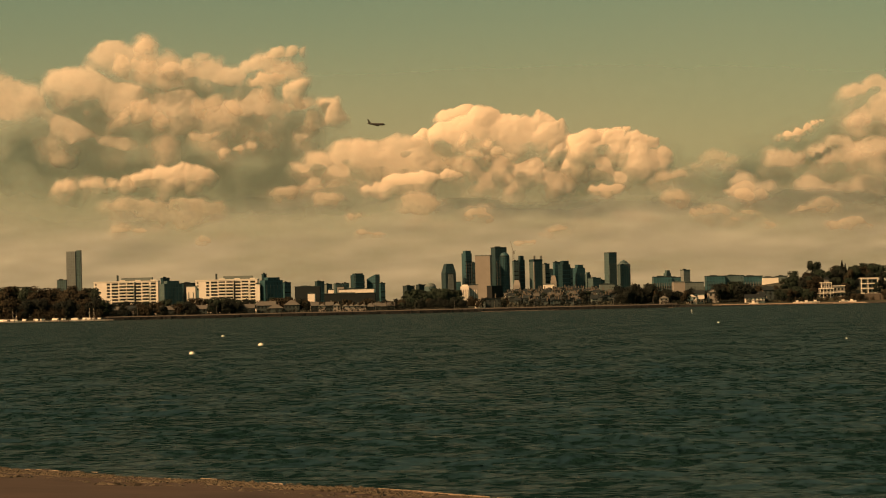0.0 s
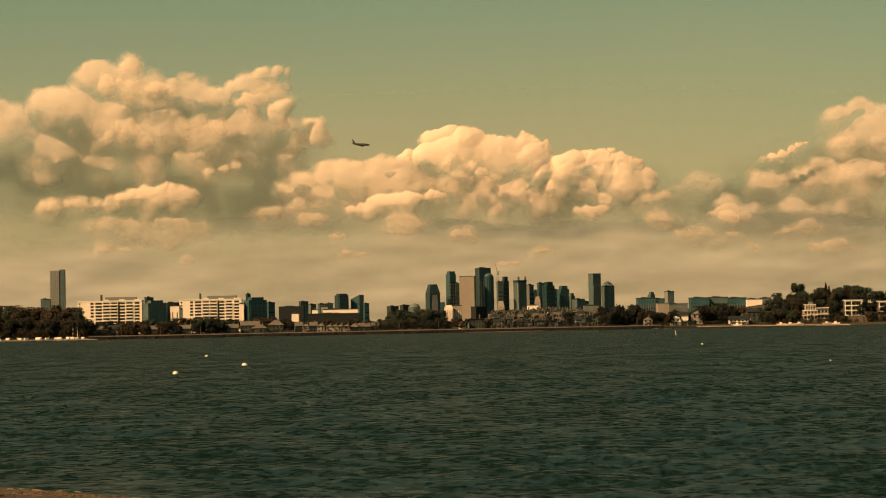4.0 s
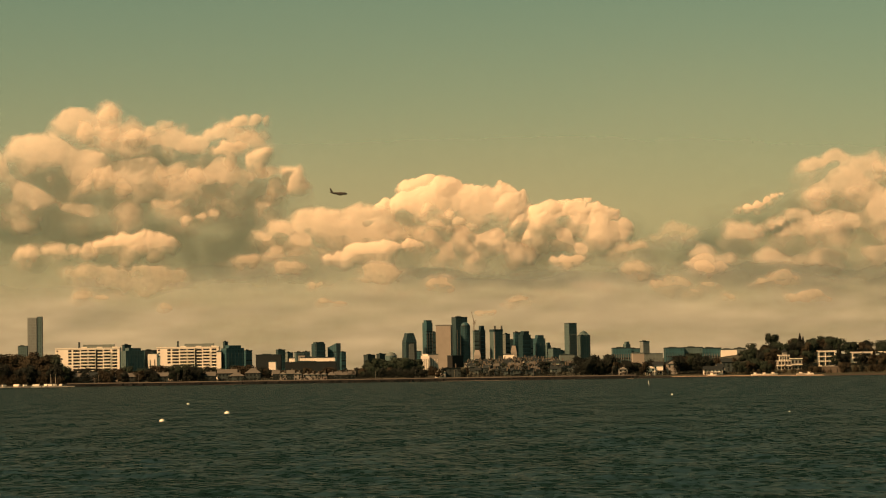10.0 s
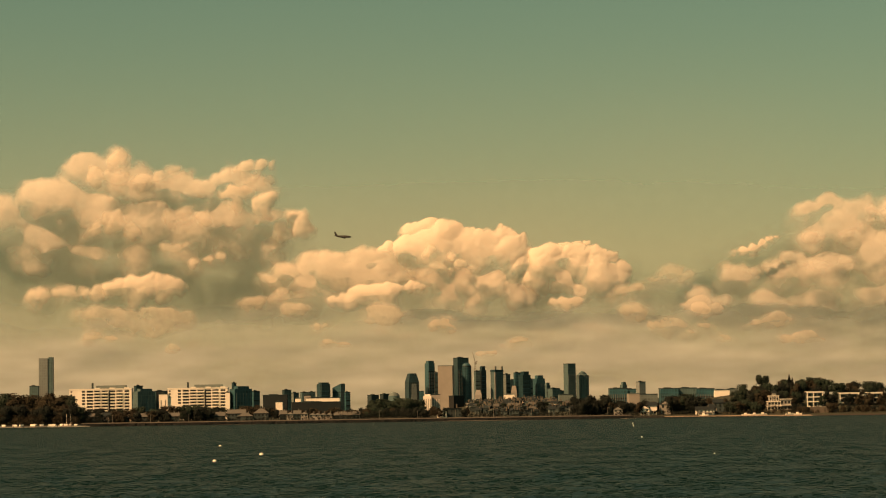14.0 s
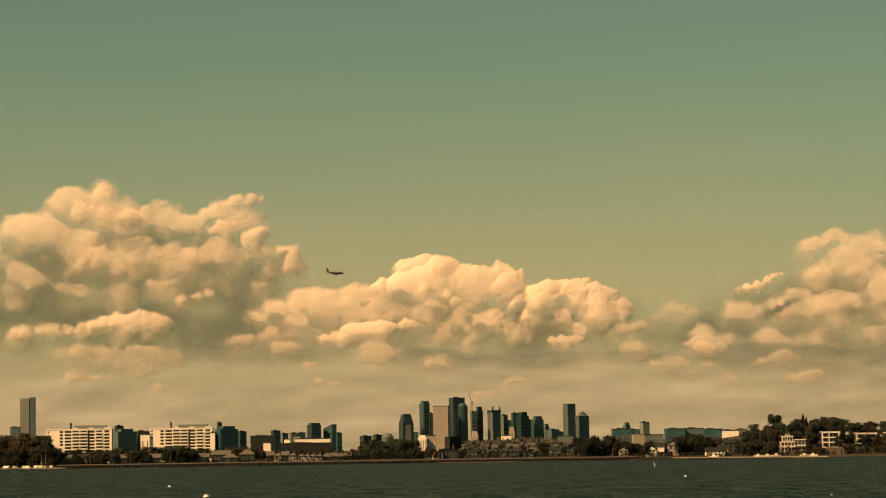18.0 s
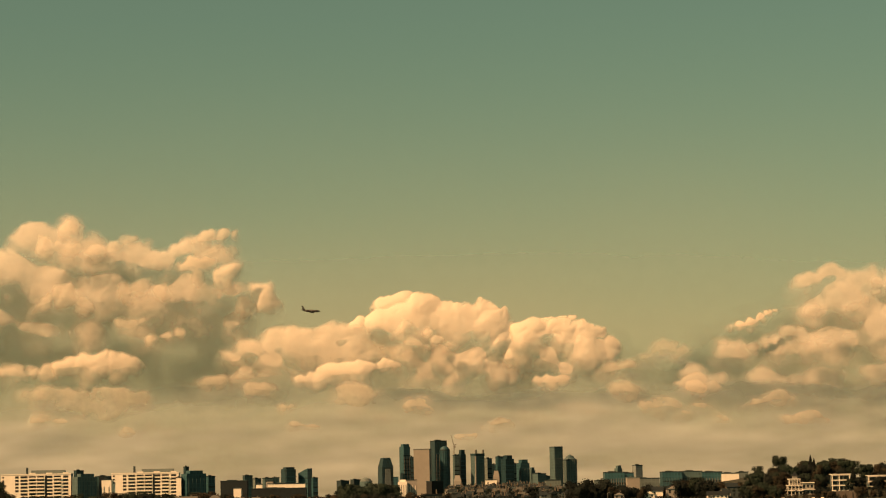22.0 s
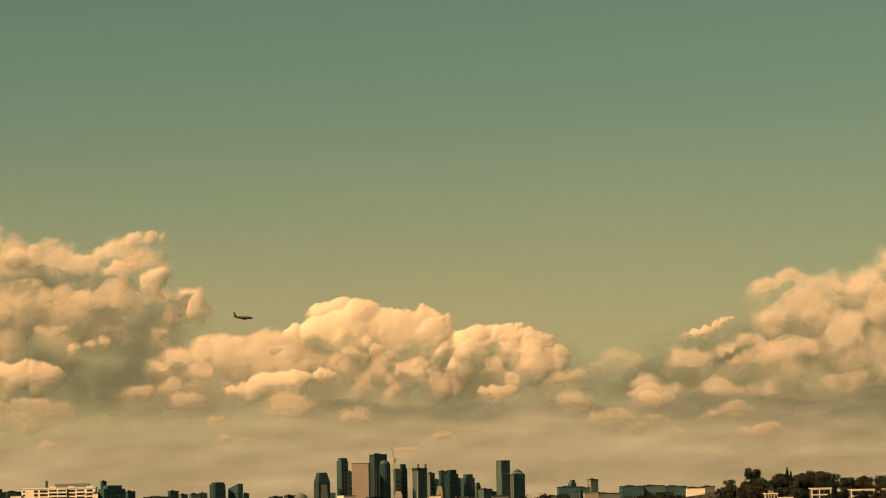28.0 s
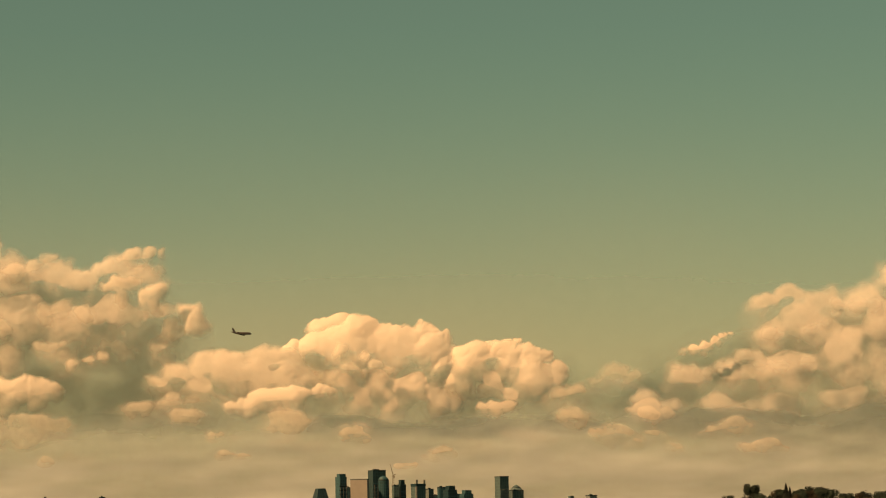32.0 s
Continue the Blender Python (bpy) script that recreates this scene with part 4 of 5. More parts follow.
# ---- apartment blocks by the marina ----


def condo(x, y, w, top, label, storeys, blank, penthouse, chimney, base=4.0):
    """A white block: a plain end bay (share of the width), then bays of balconies storey by storey."""
    deep = 16.0
    ob = thing("apartment_block", x, y + deep / 2, base, label, "building", "marina apartment blocks")
    h, hw, hd = top - base, w / 2, deep / 2
    part("wall", boxes((-hw, hw, -hd, hd, 0, h)), WHITE, ob)
    part("parapet", boxes((-hw - 0.3, hw + 0.3, -hd - 0.3, hd + 0.3, h, h + 0.8)), WHITE, ob)
    a, b = penthouse
    part("penthouse", boxes((-hw + w * a, -hw + w * b, -hd * 0.3, hd * 0.7, h + 0.8, h + 3.9)), GREY, ob, "grey set-back top storey")
    part("chimney", boxes((-hw + w * chimney - 0.9, -hw + w * chimney + 0.9, -2, 0, h + 0.8, h + 6.5)), SLATE, ob, "dark chimney stack")
    fh = (h - 1.5) / storeys
    x0 = -hw + w * blank
    bays = 6
    bw = (hw - x0 - 1.0) / bays
    # a dark stair strip between the bays, and low curved caps on the parapet
    part("stair_glazing", boxes((x0 + bw * 3.02, x0 + bw * 3.02 + 1.6, -hd - 0.15, -hd + 0.1, fh * 2, h - 0.6)), WINDOW, ob, "dark upright strip of stair glazing")
    for k in (1, 3, 5):
        part("parapet_cap", boxes((x0 + bw * (k + 0.15), x0 + bw * (k + 0.85), -hd - 0.35, -hd + 1.5, h + 0.8, h + 1.7)), WHITE, ob)
    for s_ in range(max(0, storeys - 8), storeys):
        z = 1.0 + s_ * fh
        for k in range(bays):
            xx = x0 + (k + 0.5) * bw
            pane(ob, xx, -hd, z + fh * 0.52, bw * (0.62 if k == 5 else 0.84), fh * 0.62)
            if k in (1, 2, 4):
                shared("balcony", BALC.setdefault((round(bw, 1), round(fh, 1)), mesh_of(boxes((-bw * 0.46, bw * 0.46, -1.5, 0, -0.12, 0.1), (-bw * 0.46, bw * 0.46, -1.5, -1.38, 0.1, fh * 0.30)), "balcony", WHITE)), ob, pose(xx, -hd, z + 0.1))
        if s_ >= storeys - 5:
            pane(ob, x0 - 2.6, -hd, z + fh * 0.5, 3.0, fh * 0.62)
        if s_ >= storeys - 3:
            pane(ob, -hw + 2.0, -hd, z + fh * 0.5, 1.6, 1.3)
    return ob


BALC = {}
condo(-300.3, 2450, 60.9, 35.4, "long white seven-storey apartment block with balconies", 10, 0.27, (0.42, 0.90), 0.36)
condo(-205.2, 2450, 58.7, 34.9, "long white apartment block with dark balcony bays", 10, 0.24, (0.44, 0.91), 0.33)
tower("apartment_block", -257.3, 2440, 21.8, 35.4, "grey-green glazed apartment block with a stepped roof", GLASS_GREY, deep=12, crown="step", fins=5, fin_material=GLASS_BLUE, turn=33)
tower("apartment_wing", -263.9, 2455, 8.6, 37.9, "dark stair tower of an apartment block", GLASS_DARK, deep=6, turn=33)
tower("apartment_wing", -238.8, 2448, 8.5, 29.7, "low white wing of an apartment block", WHITE, deep=12, fins=2, fin_material=SLATE)
tower("apartment_wing", -243.8, 2470, 14.5, 32.7, "dark wing behind a white block", GLASS_DARK, deep=7, turn=33)
tower("apartment_block", -162.6, 2440, 21.8, 36.5, "dark teal glazed apartment block with a stepped roof", GLASS_BLUE, deep=12, crown="step", fins=5, fin_material=GLASS_GREY, turn=33)
tower("apartment_wing", -169.9, 2455, 4.8, 39.5, "dark stair tower of an apartment block", GLASS_DARK, deep=5, turn=33)
tower("apartment_wing", -149.3, 2460, 8.6, 31.0, "lower dark wing of an apartment block", GLASS_BLUE, deep=7, bands=4, turn=33)
tower("apartment_wing", -174.9, 2436, 4.2, 30.3, "narrow white end of an apartment block", WHITE, deep=8)

# ---- houses along the far shore ----


def house(x, y, w, d, h, label, wall=None, roof_mat=None, roof="gable", storeys=2, turn=0.0, base=None, porch=False):
    """A wooden house: walls, roof with eaves, windows facing the water, chimney, sometimes a porch."""
    z = land(x, y) if base is None else base
    ob = thing("house", x, y, z - 0.3, label, "house", "shore houses", turn)
    hw, hd = w / 2, d / 2
    wall, roof_mat = wall or SIDING, roof_mat or ROOF
    part("wall", boxes((-hw, hw, -hd, hd, 0, h)), wall, ob)
    bm = bmesh.new()
    e = 0.6
    rh = w * 0.30 if roof == "front" else d * 0.34
    if roof == "gable":
        pts = [(-hw - e, -hd - e, h - 0.2), (hw + e, -hd - e, h - 0.2), (hw + e, hd + e, h - 0.2), (-hw - e, hd + e, h - 0.2), (-hw - e, 0, h + rh), (hw + e, 0, h + rh)]
        fs = ((0, 1, 5, 4), (2, 3, 4, 5), (0, 4, 3), (1, 2, 5), (0, 3, 2, 1))
    elif roof == "front":
        pts = [(-hw - e, -hd - e, h - 0.2), (hw + e, -hd - e, h - 0.2), (hw + e, hd + e, h - 0.2), (-hw - e, hd + e, h - 0.2), (0, -hd - e, h + rh), (0, hd + e, h + rh)]
        fs = ((0, 4, 5, 3), (1, 2, 5, 4), (0, 1, 4), (2, 3, 5), (0, 3, 2, 1))
    elif roof == "hip":
        pts = [(-hw - e, -hd - e, h - 0.2), (hw + e, -hd - e, h - 0.2), (hw + e, hd + e, h - 0.2), (-hw - e, hd + e, h - 0.2), (-hw * 0.25, 0, h + rh), (hw * 0.25, 0, h + rh)]
        fs = ((0, 1, 5, 4), (2, 3, 4, 5), (0, 4, 3), (1, 2, 5), (0, 3, 2, 1))
    else:
        pts = [(-hw - e, -hd - e, h), (hw + e, -hd - e, h), (hw + e, hd + e, h), (-hw - e, hd + e, h), (-hw - e, -hd - e, h + 0.6), (hw + e, -hd - e, h + 0.6), (hw + e, hd + e, h + 0.6), (-hw - e, hd + e, h + 0.6)]
        fs = ((0, 1, 5, 4), (1, 2, 6, 5), (2, 3, 7, 6), (3, 0, 4, 7), (4, 5, 6, 7), (0, 3, 2, 1))
    v = [bm.verts.new(p) for p in pts]
    for f in fs:
        bm.faces.new([v[i] for i in f])
    part("roof", bm, roof_mat, ob)
    if roof == "front":
        bm = bmesh.new()
        v = [bm.verts.new(p) for p in ((-hw, -hd, h - 0.2), (hw, -hd, h - 0.2), (0, -hd, h + rh - 0.5), (-hw, -hd - 0.72, h - 0.2), (hw, -hd - 0.72, h - 0.2), (0, -hd - 0.72, h + rh - 0.5))]
        for f in ((0, 1, 2), (3, 5, 4), (0, 3, 4, 1), (1, 4, 5, 2), (2, 5, 3, 0)):
            bm.faces.new([v[i] for i in f])
        part("gable_wall", bm, wall, ob)
    n = max(2, int(w / 3.2))
    for s_ in range(storeys):
        zz = h * (s_ + 0.52) / storeys
        for k in range(n):
            if (k * 7 + s_ * 3 + int(x)) % 5 == 0:
                continue
            pane(ob, -hw + w * (k + 0.5) / n, -hd, zz, 1.5, h / storeys * 0.52)
    stack = part("chimney", boxes((hw * 0.4 - 0.5, hw * 0.4 + 0.5, 0.3, 1.3, h, h + rh + 1.0)), BRICK, ob)
    part("chimney_cap", boxes((hw * 0.4 - 0.62, hw * 0.4 + 0.62, 0.18, 1.42, h + rh + 1.0, h + rh + 1.2)), GREY, stack)
    if porch:
        part("porch_roof", boxes((-hw * 0.9, hw * 0.9, -hd - 2.6, -hd - 0.05, h * 0.42, h * 0.42 + 0.35)), roof_mat, ob)
        for sx in (-0.8, -0.27, 0.27, 0.8):
            part("porch_post", boxes((hw * sx - 0.14, hw * sx + 0.14, -hd - 2.5, -hd - 2.2, 0, h * 0.42)), WHITE, ob)
    return ob


# the big white villa with a turret, on the wooded slope
villa = thing("villa", 334.3, 2262, 4.9, "white three-storey villa with tiered porches and turret", "house")
part("wall", boxes((-6.5, 5, -4, 5, 0, 8.0)), CREAM, villa)
part("upper_wall", boxes((-4.8, 3.6, -3.2, 4, 8.0, 13.0)), CREAM, villa)
part("turret", boxes((-2.0, 1.6, -2.6, 1.0, 13.6, 16.0)), CREAM, villa)
bm = bmesh.new()
bm_prism(bm, [(-2.8, -3.4), (2.4, -3.4), (2.4, 1.8), (-2.8, 1.8)], 16.0, 19.0, 0.08)
part("turret_roof", bm, ROOF, villa)
for z0_, hw_, dd in ((3.9, 7.4, 5.6), (8.0, 7.0, 5.2), (13.0, 5.6, 4.4)):
    part("porch_roof", boxes((-hw_, hw_ - 1.6, -dd, 4.5, z0_, z0_ + 0.6)), WHITE, villa, "white deck edge")
for z0_, hw_, dd in ((0.0, 7.2, 5.5), (4.5, 6.8, 5.1), (8.6, 5.4, 4.3)):
    for k in range(5):
        xx = -hw_ + 0.3 + k * (2 * hw_ - 2.2) / 4
        part("porch_post", boxes((xx - 0.15, xx + 0.15, -dd + 0.1, -dd + 0.4, z0_, z0_ + 4.4 if z0_ > 8 else z0_ + 3.9)), WHITE, villa)
    for k in range(4):
        pane(villa, -hw_ + 2.0 + k * 3.0, -4 if z0_ < 8 else -3.2, z0_ + 2.1, 1.9, 1.5)
part("wing", boxes((5, 15, -3, 5, 0, 10.0)), CREAM, villa)
part("wing_roof", boxes((4.6, 15.6, -3.8, 5.6, 10.0, 10.6)), WHITE, villa)
part("wing_deck", boxes((5.2, 15.4, -4.6, -3.05, 4.6, 5.1)), WHITE, villa)
for k in range(3):
    for z_ in (2.4, 7.4):
        pane(villa, 6.8 + k * 3.1, -3, z_, 1.7, 2.3)

def deck_house(x, y, z, w, storeys, label):
    """A flat-roofed house whose storeys open onto full-width decks."""
    ob = thing("deck_house", x, y, z, label, "house", "hillside deck houses")
    hw = w / 2
    part("wall", boxes((-hw, hw, -3, 5, 0, storeys * 4.2)), GREY, ob)
    for s_ in range(storeys + 1):
        part("deck", boxes((-hw - 0.6, hw + 0.6, -5.2, -2.9, s_ * 4.2 - 0.05, s_ * 4.2 + 0.75)), WHITE, ob, "white deck edge")
    for s_ in range(storeys):
        for sx in (-1, -0.2, 1):
            part("deck_post", boxes((hw * sx - 0.3, hw * sx + 0.3, -5.1, -4.6, s_ * 4.2 + 0.75, s_ * 4.2 + 4.15)), WHITE, ob)
        for k in range(3):
            pane(ob, -hw + w * (k + 0.5) / 3, -3, s_ * 4.2 + 2.3, w * 0.24, 2.4)
    part("roof", boxes((-hw - 0.9, hw + 0.9, -5.4, 5.4, storeys * 4.2 + 0.75, storeys * 4.2 + 1.25)), WHITE, ob)
    return ob


deck_house(373.0, 2275, 8.0, 14.0, 3, "white flat-roofed house with three open decks")
deck_house(407.0, 2290, 10.8, 17.0, 2, "pale flat-roofed house with long decks on a slope")
deck_house(430.5, 2290, 10.8, 13.0, 2, "pale flat-roofed house among trees on a slope")

# shore houses: x, how far inland, width, depth, eaves height, roof
for x, inland, w, d, h, roof, pale, st in (
        (-281.5, 40, 15, 9, 6.5, "gable", 1, 2), (-270.2, 55, 13, 9, 6.5, "gable", 0, 2), (-257.0, 42, 12, 9, 5.5, "hip", 1, 2),
        (-238.4, 46, 14, 9, 6.0, "gable", 1, 2), (-212.9, 44, 15, 9, 6.0, "gable", 1, 2), (-170.7, 38, 14, 10, 6.0, "gable", 1, 2),
        (-154.0, 48, 16, 10, 7.5, "gable", 1, 2), (-145.2, 36, 13, 9, 5.5, "hip", 1, 2), (-131.4, 42, 13, 12, 7.5, "hip", 1, 2)):
    house(x, FAR + inland, w, d, h, "shingled shore house with a broad roof", CREAM if st and int(x) % 3 == 0 else SIDING, ROOF_PALE if pale else ROOF, roof, st)
for i, x in enumerate((-111.8, -105.5, -99.1, -92.7)):
    house(x, FAR + 46, 6.0, 9, 6.0, "small wooden row house with a gabled front", CREAM if i % 2 else SIDING, ROOF_PALE, "front" if i % 2 else "gable", 2)
for i, x in enumerate((-85.3, -80.4, -75.5, -70.1)):
    house(x, FAR + 42, 5.0, 8, 5.5, "cream row house with a steep gabled front", CREAM, ROOF_PALE, "front", 2)
for i, x in enumerate((-63.8, -57.9, -52.0, -46.1)):
    house(x, FAR + 44 + 6 * (i % 2), 6.2, 8, 4.5, "low wooden shore house with a wide roof", SIDING, ROOF_PALE, "gable" if i % 2 else "hip", 1)
rng = random.Random(12)
for i in range(190):
    x = rng.uniform(66.0, 168.0)
    inl = 60 + 640 * rng.random() ** 0.85
    house(x, FAR + inl, rng.uniform(4.0, 6.8), rng.uniform(6, 9), rng.uniform(3.4, 5.6), "wooden town house on rising ground", rng.choice((SIDING, SIDING, GREY, SLATE, SLATE, CREAM, GREY, SIDING, WHITE)), rng.choice((ROOF, ROOF, ROOF, ROOF, ROOF_PALE)), rng.choice(("gable", "front", "flat", "flat")), rng.choice((2, 3)), rng.uniform(-25, 25))
for x, inl, w, h, wall, roof in ((31.4, 60, 9, 5.5, WHITE, "front"), (42.2, 70, 15, 8, SIDING, "flat"), (189.8, 42, 8, 6.0, CREAM, "front"), (213.8, 40, 8, 6.5, WHITE, "front"),
                                 (220.7, 46, 9, 8.5, WHITE, "gable"), (233.4, 50, 9, 9.5, CREAM, "front"), (267.8, 36, 16, 4.5, WHITE, "gable"), (274.1, 44, 10, 6.5, CREAM, "hip"), (284.0, 60, 12, 9.0, SIDING, "gable")):
    house(x, FAR + inl, w, 9, h, "white-painted shore house near the beach", wall, ROOF, roof, 2, porch=wall is WHITE)

# ---- sea wall and beach across the water ----
wall = new("sea_wall")
tagged(wall, "dark stone sea wall above a strip of beach", "wall", kind="structure")
lumps = []
for i in range(5):
    bm = bmesh.new()
    bm_box(bm, -2.2, 2.2, -1.2, 1.2, -0.8, 2.0)
    for v in bm.verts:
        v.co += Vector((random.uniform(-0.4, 0.4), random.uniform(-0.3, 0.3), random.uniform(-0.18, 0.18)))
    bmesh.ops.bevel(bm, geom=bm.edges[:], offset=0.2, segments=1, affect="EDGES")
    lumps.append(mesh_of(bm, "stone", ROCK))
rng = random.Random(3)
for i in range(220):
    x = -289.4 + i * (198.1 - -289.4) / 219
    y = FAR + 3 * math.sin(x * 0.02) + 2 * math.sin(x * 0.071) + rng.uniform(0.5, 2.5)
    shared("stone", lumps[i % 5], wall, pose(x, y, rng.uniform(0.3, 0.5), 0, 0, rng.uniform(-12, 12)))
xs = np.linspace(-290.3, 199.1, 200)
yy = FAR + 3 * np.sin(xs * 0.02) + 2 * np.sin(xs * 0.071) + 2.6
core = grid_mesh("wall_core", np.stack([xs] * 4, 1), np.stack([yy, yy, yy + 1.4, yy + 1.4], 1), np.stack([xs * 0 - 0.6, xs * 0 + 2.35, xs * 0 + 2.35, xs * 0 - 0.6], 1), ROCK, smooth=False)
core.parent = wall
xs = np.linspace(-289.4, 199.1, 160)
Xp = np.stack([xs, xs, xs, xs], 1)
yy = FAR + 3 * np.sin(xs * 0.02) + 2 * np.sin(xs * 0.071)
Yp = np.stack([yy + 3.9, yy + 14, yy + 19, yy + 19.5], 1)
Zp = np.stack([xs * 0 + 2.3, xs * 0 + 2.95, xs * 0 + 3.2, xs * 0 + 1.2], 1)
tagged(grid_mesh("promenade", Xp, Yp, Zp, PATHWAY, smooth=False), "pale sandy path along the sea wall", "path", kind="structure")

# a narrow bar of sand at the foot of the wall
xs = np.linspace(31.4, 97.6, 40)
yy = FAR + 3 * np.sin(xs * 0.02) + 2 * np.sin(xs * 0.071)
wide = 4.0 * np.sin(np.linspace(0.05, math.pi - 0.05, 40)) + 0.6 * np.sin(xs * 0.4)
tagged(grid_mesh("sand_bar", np.stack([xs] * 3, 1), np.stack([yy - 1 - wide, yy - 1 - wide * 0.5, yy + 1.2], 1), np.stack([xs * 0 - 0.3, xs * 0 + 0.3, xs * 0 + 0.35], 1), PATHWAY), "narrow pale bar of sand below the sea wall", "sand", kind="structure")

# the low dark wall and wet stones at the foot of the eastern beach
xs = np.linspace(199.3, 330.0, 150)
yy = FAR + 3 * np.sin(xs * 0.02) + 2 * np.sin(xs * 0.071)
high = np.interp(xs, [199, 226, 229, 252, 275, 330], [2.0, 1.9, 1.1, 1.0, 0.8, 0.35]) * (0.85 + 0.2 * np.sin(xs * 1.7) * np.sin(xs * 0.37))
tagged(grid_mesh("low_wall", np.stack([xs] * 4, 1), np.stack([yy - 0.6, yy - 0.2, yy + 1.0, yy + 1.3], 1), np.stack([xs * 0 - 0.5, high, high, xs * 0 - 0.5], 1), ROCK, smooth=False), "low dark wet stone wall below pale sand", "wall", kind="structure")

# a brown retaining wall under the deck houses
terrace = thing("retaining_wall", 376.0, FAR + 40, 1.0, "brown brick retaining wall below a white house", "wall")
part("wall", boxes((-13, 13, -0.6, 0.6, 0, 6.6)), BRICK, terrace)
part("coping", boxes((-13.3, 13.3, -0.8, 0.8, 6.6, 7.0)), PALE, terrace)
for k in range(5):
    part("buttress", boxes((-12.4 + 6 * k, -11.6 + 6 * k, -1.2, -0.55, 0, 5.8)), BRICK, terrace)

# rocks and docks at the marina end
rng = random.Random(8)
for i in range(16):
    x = -414.9 + i * (-287.4 - -414.9) / 15 + rng.uniform(-4, 4)
    dk = thing("dock", x, FAR - rng.uniform(2, 60), 0.3, "weathered timber dock float with piles", "dock", "marina docks", rng.uniform(-7, 7))
    lw = rng.uniform(8, 17)
    part("deck", boxes((-lw, lw, -1.2, 1.2, 0, 0.55)), CREAM, dk)
    for k in (-0.8, 0.0, 0.8):
        part("pile", boxes((lw * k - 0.2, lw * k + 0.2, -1.5, -1.2, -2.5, rng.uniform(1.2, 2.6))), BARK, dk)


def boat(x, y, z, length, turn, label, mast=0.0, material=None):
    """A small boat: tapered hull, cabin, and a mast if it sails."""
    ob = thing("boat", x, y, z, label, "boat", "small boats", turn)
    hl, hb = length / 2, length * 0.15
    bm = bmesh.new()
    secs = []
    for k in range(7):
        u = k / 6
        wdt = hb * (1 - max(0, (u - 0.45) / 0.55) ** 2 * 0.97)
        secs.append([bm.verts.new(p) for p in ((-hl + u * length, -wdt, 1.0 + 0.4 * u), (-hl + u * length, -wdt * 0.7, 0), (-hl + u * length, wdt * 0.7, 0), (-hl + u * length, wdt, 1.0 + 0.4 * u))])
    for a_, b_ in zip(secs, secs[1:]):
        for j in range(4):
            bm.faces.new((a_[j], b_[j], b_[(j + 1) % 4], a_[(j + 1) % 4]))
    bm.faces.new(secs[0]), bm.faces.new(secs[-1][::-1])
    part("hull", bm, material or WHITE, ob)
    cabin = part("cabin", boxes((-hl * 0.4, hl * 0.2, -hb * 0.6, hb * 0.6, 1.1, 1.4 + length * 0.12)), WHITE, ob)
    part("windscreen", boxes((hl * 0.2, hl * 0.26, -hb * 0.55, hb * 0.55, 1.2, 2.0)), WINDOW, cabin)
    if mast:
        bm = bmesh.new()
        bm_tube(bm, (0, 0, 1), (0, 0, mast), 0.12, 0.07, 5)
        part("mast", bm, WHITE, ob)
        bm = bmesh.new()
        bm_tube(bm, (0, 0, 2.4), (-hl * 0.8, 0, 2.5), 0.09, 0.07, 5)
        part("boom", bm, WHITE, ob)
    return ob


rng = random.Random(21)
for i in range(24):
    boat(-412.0 + i * 5.4 + rng.uniform(-2, 2), FAR - rng.uniform(4, 30), 0.1, rng.uniform(8, 13), rng.uniform(-40, 40), "white motor boat moored at a timber dock", rng.choice((0, 0, 0, 11.0)), rng.choice((WHITE, CREAM, GREY)))
for px_, inl in ((302.1, 16), (309.9, 15), (317.8, 17), (341.3, 15), (348.7, 16), (264.8, 17)):
    boat(px_, FAR + inl, land(px_, FAR + inl) + 0.05, 7.5, rng.uniform(-15, 15), "small white boat drawn up on the beach")


def car(x, y, z, turn, material):
    ob = thing("car", x, y, z, "small car parked along the shore road", "car", "parked cars", turn)
    part("body", boxes((-2.1, 2.1, -0.85, 0.85, 0.35, 0.95)), material, ob)
    bm = bmesh.new()
    bm_prism(bm, [(-1.3, -0.8), (1.1, -0.8), (1.1, 0.8), (-1.3, 0.8)], 0.95, 1.5, 0.82)
    part("cabin", bm, WINDOW, ob)
    for sx in (-1.35, 1.35):
        for sy in (-0.8, 0.8):
            bm = bmesh.new()
            bm_tube(bm, (sx, sy - 0.12, 0.34), (sx, sy + 0.12, 0.34), 0.34, 0.34, 10)
            part("wheel", bm, TAR, ob)
    return ob


for x in (-152.5, -170.7, -54.0, -51.5, -47.1, 165.8, -126.5, -110.8):
    car(x, FAR + 24.5, land(x, FAR + 24.5), rng.uniform(-6, 6), rng.choice((WHITE, WHITE, GREY)))


def pole(x, y, z, h, label):
    ob = thing("lamp_post", x, y, z, label, "lamp post", "shore lamp posts")
    bm = bmesh.new()
    bm_tube(bm, (0, 0, 0), (0, 0, h), 0.16, 0.09, 6)
    part("post", bm, STEEL, ob)
    bm = bmesh.new()
    bm_tube(bm, (0, 0, h), (1.4, 0, h + 0.25), 0.07, 0.06, 5)
    arm = part("arm", bm, STEEL, ob)
    part("head", boxes((1.2, 2.0, -0.16, 0.16, h + 0.12, h + 0.3)), GREY, arm)


for i in range(14):
    x = -262.9 + i * 34.0
    pole(x, FAR + 21, land(x, FAR + 21), 8.5, "thin grey lamp post on the shore road")

